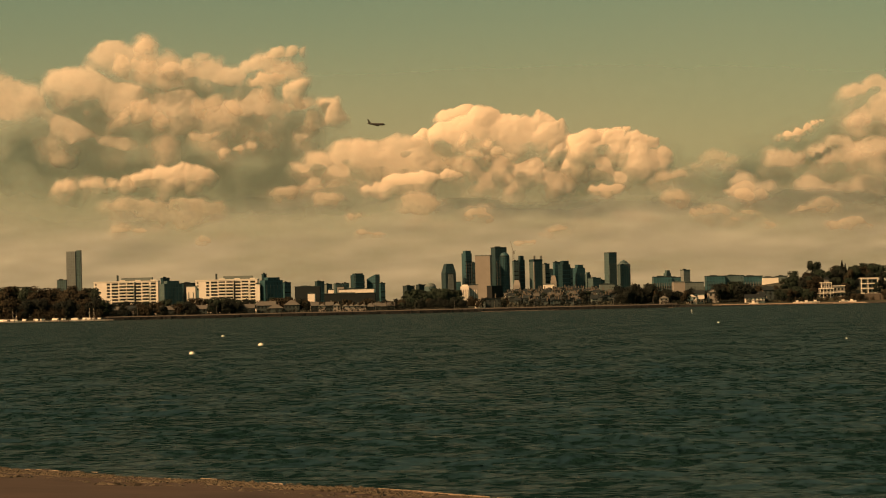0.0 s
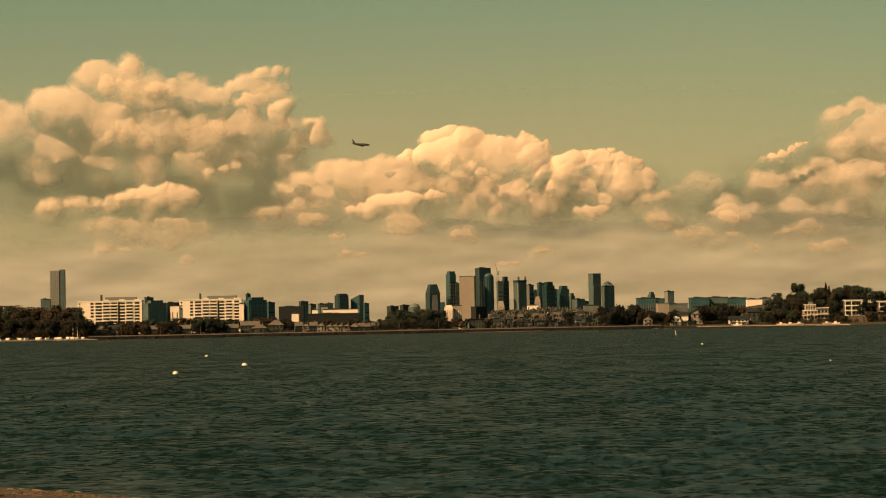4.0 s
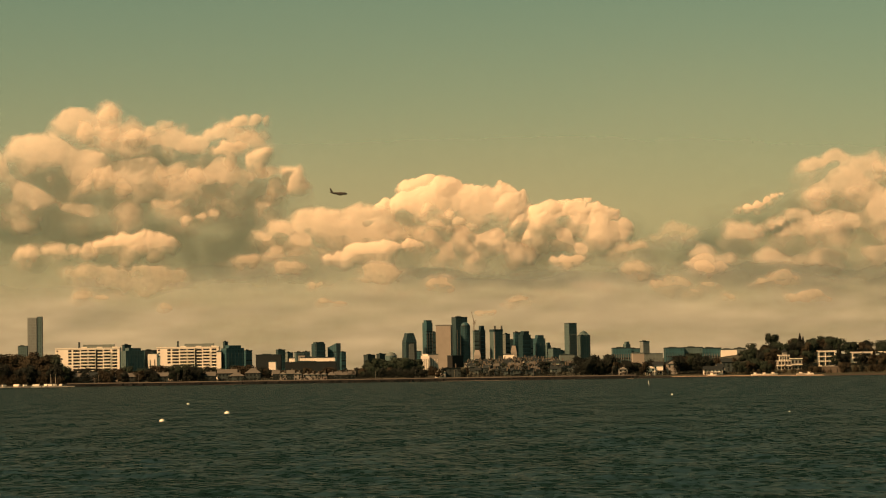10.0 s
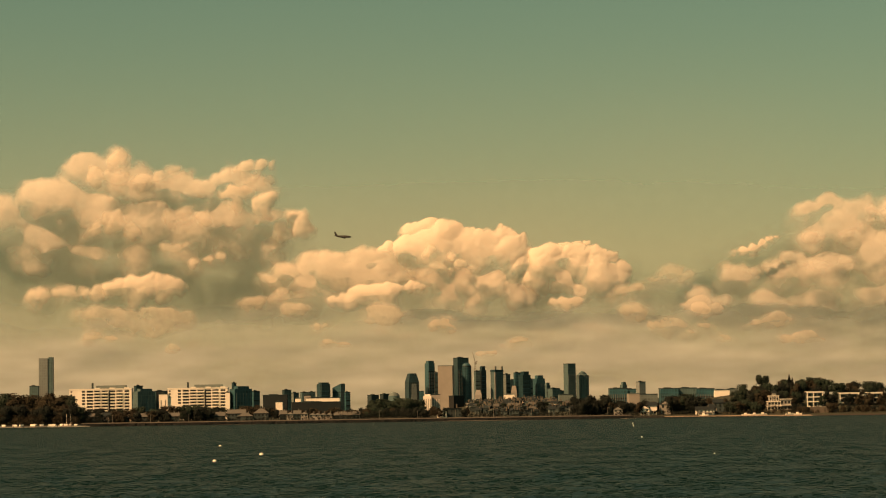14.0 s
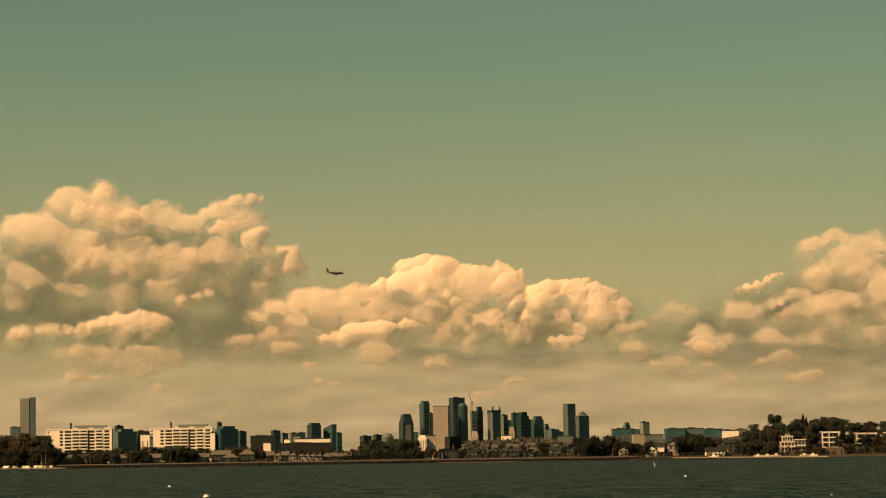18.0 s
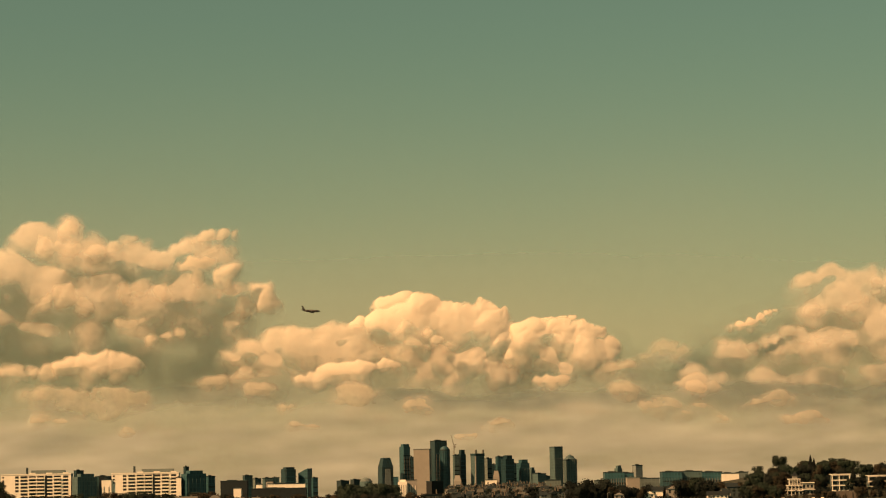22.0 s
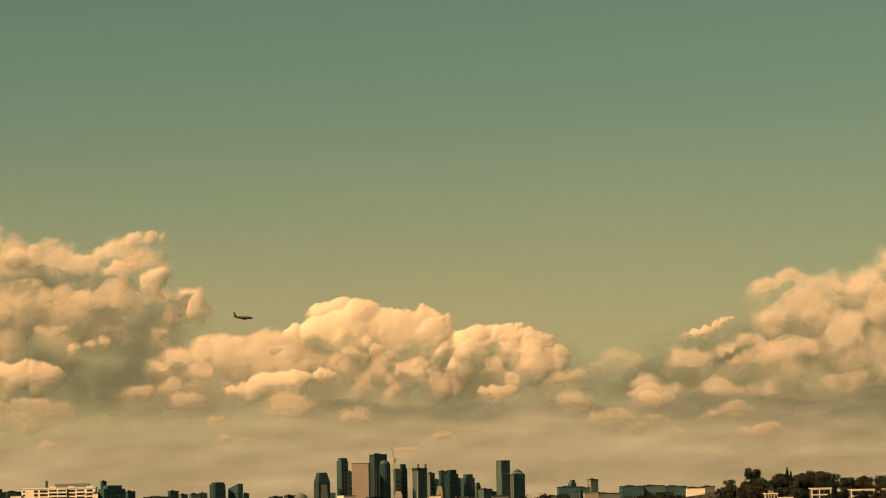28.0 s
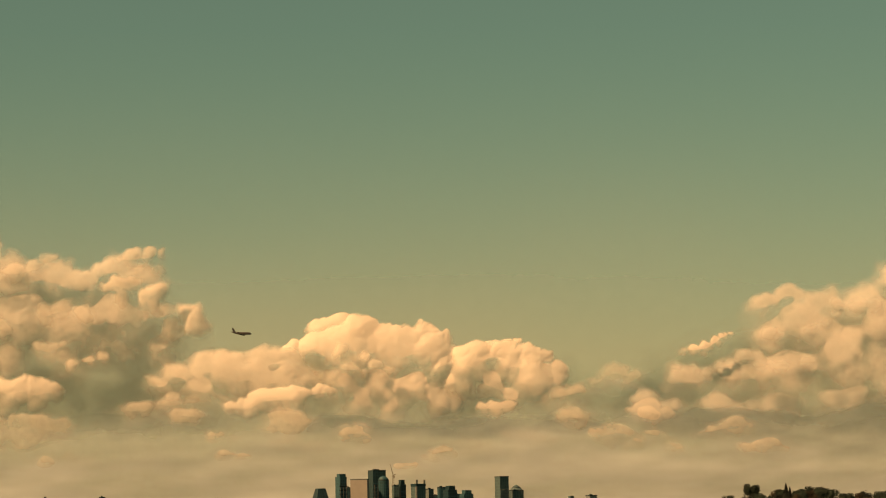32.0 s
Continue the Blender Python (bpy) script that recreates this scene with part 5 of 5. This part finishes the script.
# ---- trees ----


def tree_kind(name, h, crown_w, crown_h, leaves, seed, material, cone=False):
    """A tapered trunk with limbs, and a crown of many small leaf clumps with gaps."""
    r = random.Random(seed)
    bm = bmesh.new()
    bm_tube(bm, (0, 0, -0.6), (0, 0, h * 0.45), h * 0.028, h * 0.018, 7)
    bm_tube(bm, (0, 0, h * 0.45), (r.uniform(-0.4, 0.4), 0, h * 0.9), h * 0.018, h * 0.004, 6)
    for i in range(11 if not cone else 0):
        a = i * 2.4 + r.uniform(-0.4, 0.4)
        z0 = h * r.uniform(0.22, 0.6)
        q = (math.cos(a) * crown_w * r.uniform(0.28, 0.46), math.sin(a) * crown_w * r.uniform(0.28, 0.46), z0 + h * r.uniform(0.12, 0.34))
        bm_tube(bm, (0, 0, z0), q, h * 0.009, h * 0.003, 4)
    trunk = mesh_of(bm, "trunk", BARK)
    verts, faces = [], []
    knots = [Vector((math.cos(k) * crown_w * 0.5 * f, math.sin(k) * crown_w * 0.5 * f, h - crown_h * g)) for k, f, g in [(r.uniform(0, 6.28), r.uniform(0.1, 0.8) ** 0.7, r.uniform(0.06, 0.9)) for i in range(24)]]
    for i in range(leaves):
        if cone:
            u = r.random() ** 0.7
            a, rad = r.uniform(0, 6.28), crown_w * 0.5 * u * r.uniform(0.55, 1.0)
            c = Vector((math.cos(a) * rad, math.sin(a) * rad, h - crown_h * u + r.uniform(-0.3, 0.3)))
            s_ = 0.3 + 0.4 * u
        else:
            k = r.choice(knots)
            c = k + Vector([max(-1.7, min(1.7, r.gauss(0, 1))) * q for q in (crown_w * 0.105, crown_w * 0.105, crown_h * 0.095)])
            s_ = r.uniform(0.25, 0.55) * crown_w / 11.0
        out = c - Vector((0, 0, h - crown_h * 0.62))
        if not cone:
            out = out.normalized() + (c - k).normalized() * 0.7
        e = out.to_track_quat("Z", "Y").to_matrix() @ Euler((r.uniform(-0.7, 0.7), r.uniform(-0.7, 0.7), r.uniform(0, 6.28))).to_matrix()
        n0 = len(verts)
        for p in ((-1, -0.6, 0), (0.1, -0.9, 0.25), (1, 0.1, -0.1), (0.4, 0.9, 0.25), (-0.7, 0.7, -0.1)):
            verts.append(c + e @ (Vector(p) * s_))
        faces.append((n0, n0 + 1, n0 + 2, n0 + 3, n0 + 4))
    me = bpy.data.meshes.new("crown")
    me.from_pydata(verts, [], faces)
    me.materials.append(material)
    return trunk, me, name


KINDS = [
    tree_kind("tree", 13, 11, 10.5, 2300, 1, LEAF_BROWN), tree_kind("tree", 15, 12, 12, 2400, 2, LEAF_OLIVE),
    tree_kind("tree", 11, 11, 9, 2200, 3, LEAF_BROWN), tree_kind("tree", 12, 9, 10, 2200, 4, LEAF_DARK),
    tree_kind("conifer", 15, 6.5, 13.5, 2000, 5, LEAF_DARK, cone=True), tree_kind("tree", 16, 14, 12.5, 2600, 6, LEAF_OLIVE)]
LABELS = ("round brown budding tree on the shore", "tall olive-green broadleaf tree", "low spreading brown tree near houses", "dark dense tree by the shore", "dark pointed conifer above the shore", "large broad-crowned olive tree")


def tree(kind, x, y, h, z=None):
    trunk, crown, name = KINDS[kind]
    full = (13, 15, 11, 12, 15, 16)[kind]
    k = h / full
    ob = thing(name, x, y, land(x, y) if z is None else z, LABELS[kind], "tree", "shore trees", random.uniform(0, 360))
    ob.matrix_basis = ob.matrix_basis @ Matrix.Diagonal((k, k, k, 1))
    for nm, me in (("trunk", trunk), ("crown", crown)):
        o = new(nm, me)
        o.parent = ob
    return ob


random.seed(5)


def wood(x0, x1, n, inland, heights, kinds, seed):
    r = random.Random(seed)
    for i in range(n):
        x = x0 + (x1 - x0) * (i + r.uniform(0.1, 0.9)) / n
        tree(r.choice(kinds), x, FAR + r.uniform(*inland), r.uniform(*heights))


def scrub(x0, x1, n, inland, heights, kind, seed):
    """Low growth that nobody could count, as one mesh of many clumps."""
    r = np.random.RandomState(seed)
    me = KINDS[kind][1]
    full = (13, 15, 11, 12, 15, 16)[kind]
    co = np.zeros(len(me.vertices) * 3)
    me.vertices.foreach_get("co", co)
    co = co.reshape(-1, 5, 3)[::5].reshape(-1, 3)
    every = []
    for i in range(n):
        x = x0 + (x1 - x0) * (i + r.uniform(0.1, 0.9)) / n
        y = FAR + r.uniform(*inland)
        a, k = r.uniform(0, 6.28), r.uniform(*heights) / full
        c, s_ = math.cos(a) * k, math.sin(a) * k
        p = np.stack([co[:, 0] * c - co[:, 1] * s_ + x, co[:, 0] * s_ + co[:, 1] * c + y, (co[:, 2] - full * 0.12) * k + land(x, y)], 1)
        every.append(p)
    every = np.concatenate(every)
    m2 = bpy.data.meshes.new("shrubs")
    m2.from_pydata(every.tolist(), [], np.arange(len(every)).reshape(-1, 5).tolist())
    m2.materials.append(me.materials[0])
    return tagged(new("shrubs", m2), "dark low shrubs and small trees between houses", "shrubs", kind="stuff")


wood(-419.8, -304.6, 26, (45, 75), (21, 26), (0, 2, 0, 1), 1)
wood(-419.8, -292.3, 20, (28, 44), (11, 18), (0, 2, 3), 2)
wood(-307.0, -287.4, 5, (30, 40), (11, 15), (3, 1), 3)
wood(-287.4, -223.6, 16, (28, 70), (8, 13), (3, 3, 0, 2), 4)
wood(-223.6, -213.8, 4, (30, 40), (9, 13), (3,), 5)
wood(-280.0, -150.0, 26, (62, 90), (9, 14), (3, 1, 0), 55)
wood(-201.1, -175.6, 8, (28, 40), (11, 14.5), (3, 3, 1), 6)
wood(-162.3, -118.2, 9, (55, 80), (8, 13), (0, 3, 2), 7)
wood(-120.7, -32.4, 16, (60, 100), (6, 10), (0, 3, 2), 8)
scrub(-177.1, -32.4, 44, (24, 36), (3, 6.5), 3, 28)
scrub(-287.4, -177.1, 34, (24, 40), (4, 9), 3, 29)
wood(-44.6, 16.7, 30, (34, 130), (5, 10), (3, 2, 3, 1), 9)
wood(-36.0, 14.0, 18, (150, 320), (12, 17), (1, 5, 1, 5), 10)
wood(6.9, 58.4, 12, (36, 100), (6, 10), (0, 3), 11)
scrub(66.0, 165.0, 150, (26, 760), (3.5, 7), 3, 12)
wood(64.0, 168.0, 26, (60, 500), (5, 8), (3, 1, 3), 52)
scrub(51.0, 165.0, 60, (26, 60), (3, 5.5), 3, 46)
scrub(-419.8, -287.4, 60, (24, 44), (6, 11), 0, 43)
scrub(293.8, 458.1, 70, (26, 48), (2.5, 5), 0, 44)
scrub(320.7, 458.1, 40, (50, 64), (4, 7), 3, 45)
scrub(176.0, 300.0, 46, (30, 36), (2.5, 5.5), 3, 53)
wood(178.0, 292.0, 20, (52, 74), (8, 12.5), (3, 3, 1), 54)
scrub(-47.1, 21.6, 50, (30, 140), (5, 9), 3, 42)
wood(153.0, 182.4, 12, (36, 60), (12, 17.5), (4, 4, 3), 13)
wood(178.5, 234.9, 12, (34, 70), (8, 12), (3, 3, 0), 14)
wood(234.9, 266.8, 13, (45, 65), (12.5, 16.5), (3, 1, 0), 15)
wood(266.8, 291.3, 6, (44, 70), (8, 12), (3, 0), 16)
wood(289.3, 319.8, 15, (34, 56), (8, 11.5), (0, 2, 5, 1), 17)
wood(324.7, 492.4, 44, (100, 170), (11, 14.5), (0, 5, 1, 3, 0), 18)
wood(303.1, 326.6, 9, (80, 130), (10.5, 13.5), (0, 3, 1), 51)
wood(349.2, 361.9, 5, (60, 85), (9, 13), (3, 1, 0), 19)
wood(377.6, 458.1, 12, (70, 85), (9, 12), (3, 1, 0), 39)
wood(320.7, 350.2, 6, (78, 95), (10, 14), (3, 1, 0), 40)
for px_, inl, h in ((357.0, 120, 21.0), (359.5, 118, 18.5), (390.4, 110, 15.0), (169.7, 48, 17.5), (183.4, 40, 15.5)):
    tree(4, px_, FAR + inl, h)
wood(349.2, 361.0, 4, (30, 44), (5, 9), (3, 0, 2), 41)
wood(377.6, 458.1, 14, (30, 44), (5, 9), (3, 0, 2), 20)

# ---- buoys, marker, aircraft, beach litter ----


def buoy(x, y, size, label):
    size *= 0.82
    ob = thing("buoy", x, y, 0.0, label, "buoy", "mooring buoys")
    bm = bmesh.new()
    bmesh.ops.create_uvsphere(bm, u_segments=18, v_segments=12, radius=size)
    for v in bm.verts:
        v.co.z = v.co.z * 0.85 + size * 0.12
    ball = part("float", bm, BUOY_WHITE, ob, smooth=True)
    bm = bmesh.new()
    bm_prism(bm, ring(0, 0, size * 1.015, size * 1.015, 18), size * 0.08, size * 0.2)
    part("band", bm, GREY, ball, "faded grey band")
    bm = bmesh.new()
    bm_tube(bm, (0, 0, size * 0.9), (0, 0, size * 1.3), size * 0.16, size * 0.13, 8)
    part("shackle", bm, STEEL, ob)
    return ob


buoy(-30.4, 311.3, 0.42, "round white mooring buoy on the water")
buoy(-26.5, 373.2, 0.50, "round white mooring buoy on the water")
buoy(-44.7, 522.0, 0.38, "small white mooring buoy on the water")
buoy(60.8, 576.0, 0.32, "small white mooring buoy far out")
buoy(48.7, 314.3, 0.13, "small faded mooring buoy")

mark = thing("channel_marker", 96.2, 1006.9, 0.0, "thin leaning white channel marker pole", "marker")
bm = bmesh.new()
bm_tube(bm, (0.2, 0, -1), (-0.25, 0, 1.9), 0.11, 0.08, 6)
part("pole", bm, WHITE, mark)
bm = bmesh.new()
bm_prism(bm, ring(0.05, 0, 0.3, 0.3, 10), -0.2, 0.3, 0.6)
part("float", bm, GREY, mark)

# airliner climbing away over the bay
jet = thing("airliner", -92.0, 3770.0, 273.0, "dark jet airliner seen from the side", "aircraft")
jet.matrix_basis = jet.matrix_basis @ pose(0, 0, 0, 0, 3.0, -14.0)
bm = bmesh.new()
secs = []
for u, rr, dz in ((-13.0, 0.25, 0.9), (-11.0, 0.75, 0.7), (-8.0, 1.35, 0.25), (-4.0, 1.75, 0), (6.0, 1.75, 0), (9.5, 1.6, -0.05), (11.6, 1.1, -0.25), (12.8, 0.45, -0.45)):
    secs.append([bm.verts.new((u, rr * math.cos(k * math.pi / 6), dz + rr * math.sin(k * math.pi / 6))) for k in range(12)])
for p_, q_ in zip(secs, secs[1:]):
    for k in range(12):
        bm.faces.new((p_[k], q_[k], q_[(k + 1) % 12], p_[(k + 1) % 12]))
bm.faces.new(secs[0]), bm.faces.new(secs[-1][::-1])
part("fuselage", bm, PLANE_SKIN, jet, smooth=True)


def blade(pts, thick):
    """A swept wing or fin between a root and a tip edge."""
    bm = bmesh.new()
    (a0, a1), (b0, b1), off = pts[0], pts[1], Vector(thick)
    v = [bm.verts.new(Vector(p) + s_ * off) for s_ in (-0.5, 0.5) for p in (a0, a1, b1, b0)]
    for f in ((0, 1, 2, 3), (7, 6, 5, 4), (0, 4, 5, 1), (1, 5, 6, 2), (2, 6, 7, 3), (3, 7, 4, 0)):
        bm.faces.new([v[i] for i in f])
    return bm


for sy in (-1, 1):
    wing = part("wing", blade((((3.5, sy * 1.3, -0.9), (-2.5, sy * 1.3, -0.9)), ((-3.2, sy * 12.5, 0.5), (-4.9, sy * 12.5, 0.5))), (0, 0, 0.4)), PLANE_SKIN, jet)
    part("tailplane", blade((((-9.3, sy * 0.6, 1.0), (-12.2, sy * 0.6, 1.0)), ((-12.0, sy * 5.0, 1.5), (-13.3, sy * 5.0, 1.5))), (0, 0, 0.25)), PLANE_SKIN, jet)
    bm = bmesh.new()
    bm_tube(bm, (-1.2, sy * 4.4, -1.9), (2.6, sy * 4.4, -1.9), 0.7, 1.05, 10)
    part("engine", bm, PLANE_SKIN, wing)
part("fin", blade((((-8.6, 0, 1.6), (-12.4, 0, 1.2)), ((-12.6, 0, 7.2), (-14.4, 0, 7.2))), (0, 0.35, 0)), PLANE_SKIN, jet)

# wrack, wet lip and pebbles along the near waterline
rng = np.random.RandomState(4)
verts, faces = [], []
for i in range(6500):
    x = rng.uniform(-22, 6)
    off = rng.choice([-0.4, -1.3, -2.2, -4.5], p=[0.3, 0.35, 0.28, 0.07]) + rng.normal(0, 0.35)
    y = 69.0 - 1.13 * x - 0.3 * math.sin(x * 0.5) - 0.2 * math.sin(x * 1.3 + 1) + off * 1.51
    z = max(0.0, -off * 0.062) + 0.01
    a, l_, w_ = rng.uniform(0, 3.14), rng.uniform(0.05, 0.22), rng.uniform(0.02, 0.07)
    n0 = len(verts)
    for sx, sy, sz in ((-1, -1, 0), (1, -1, 0.0), (1, 1, 0.0), (-1, 1, 0), (0, 0, 1)):
        verts.append((x + math.cos(a) * sx * l_ - math.sin(a) * sy * w_, y + math.sin(a) * sx * l_ + math.cos(a) * sy * w_, z - 0.02 + sz * rng.uniform(0.03, 0.06)))
    faces += [(n0, n0 + 1, n0 + 4), (n0 + 1, n0 + 2, n0 + 4), (n0 + 2, n0 + 3, n0 + 4), (n0 + 3, n0, n0 + 4)]
me = bpy.data.meshes.new("seaweed")
me.from_pydata(verts, [], faces)
me.materials.append(WEED)
tagged(new("seaweed", me), "dark strands of seaweed along the tide line", "seaweed", kind="stuff")

# a thin broken lip of foam where the ripples run out
verts, faces = [], []
for i in range(46):
    x = rng.uniform(-1.9, 1.0) if i < 30 else rng.uniform(-20, 5)
    y = 69.0 - 1.13 * x - 0.3 * math.sin(x * 0.5) - 0.2 * math.sin(x * 1.3 + 1) + rng.normal(0.15, 0.06 if i < 30 else 0.3)
    n0 = len(verts)
    l_, w_ = rng.uniform(0.12, 0.5), rng.uniform(0.02, 0.06)
    for k in range(7):
        u = k / 3.0 - 1.0
        ww = w_ * (1 - u * u) + 0.004
        cx, cy = x + u * l_ * 0.66, y - u * l_ * 0.75 + 0.03 * math.sin(5 * u + i)
        verts += [(cx, cy - ww, 0.02), (cx + 0.01, cy, 0.035), (cx, cy + ww, 0.02)]
    for k in range(6):
        a = n0 + 3 * k
        faces += [(a, a + 3, a + 4, a + 1), (a + 1, a + 4, a + 5, a + 2)]
me = bpy.data.meshes.new("foam")
me.from_pydata(verts, [], faces)
me.materials.append(BEACH)
tagged(new("foam", me), "thin broken lip of foam along the waterline", "foam", kind="stuff")
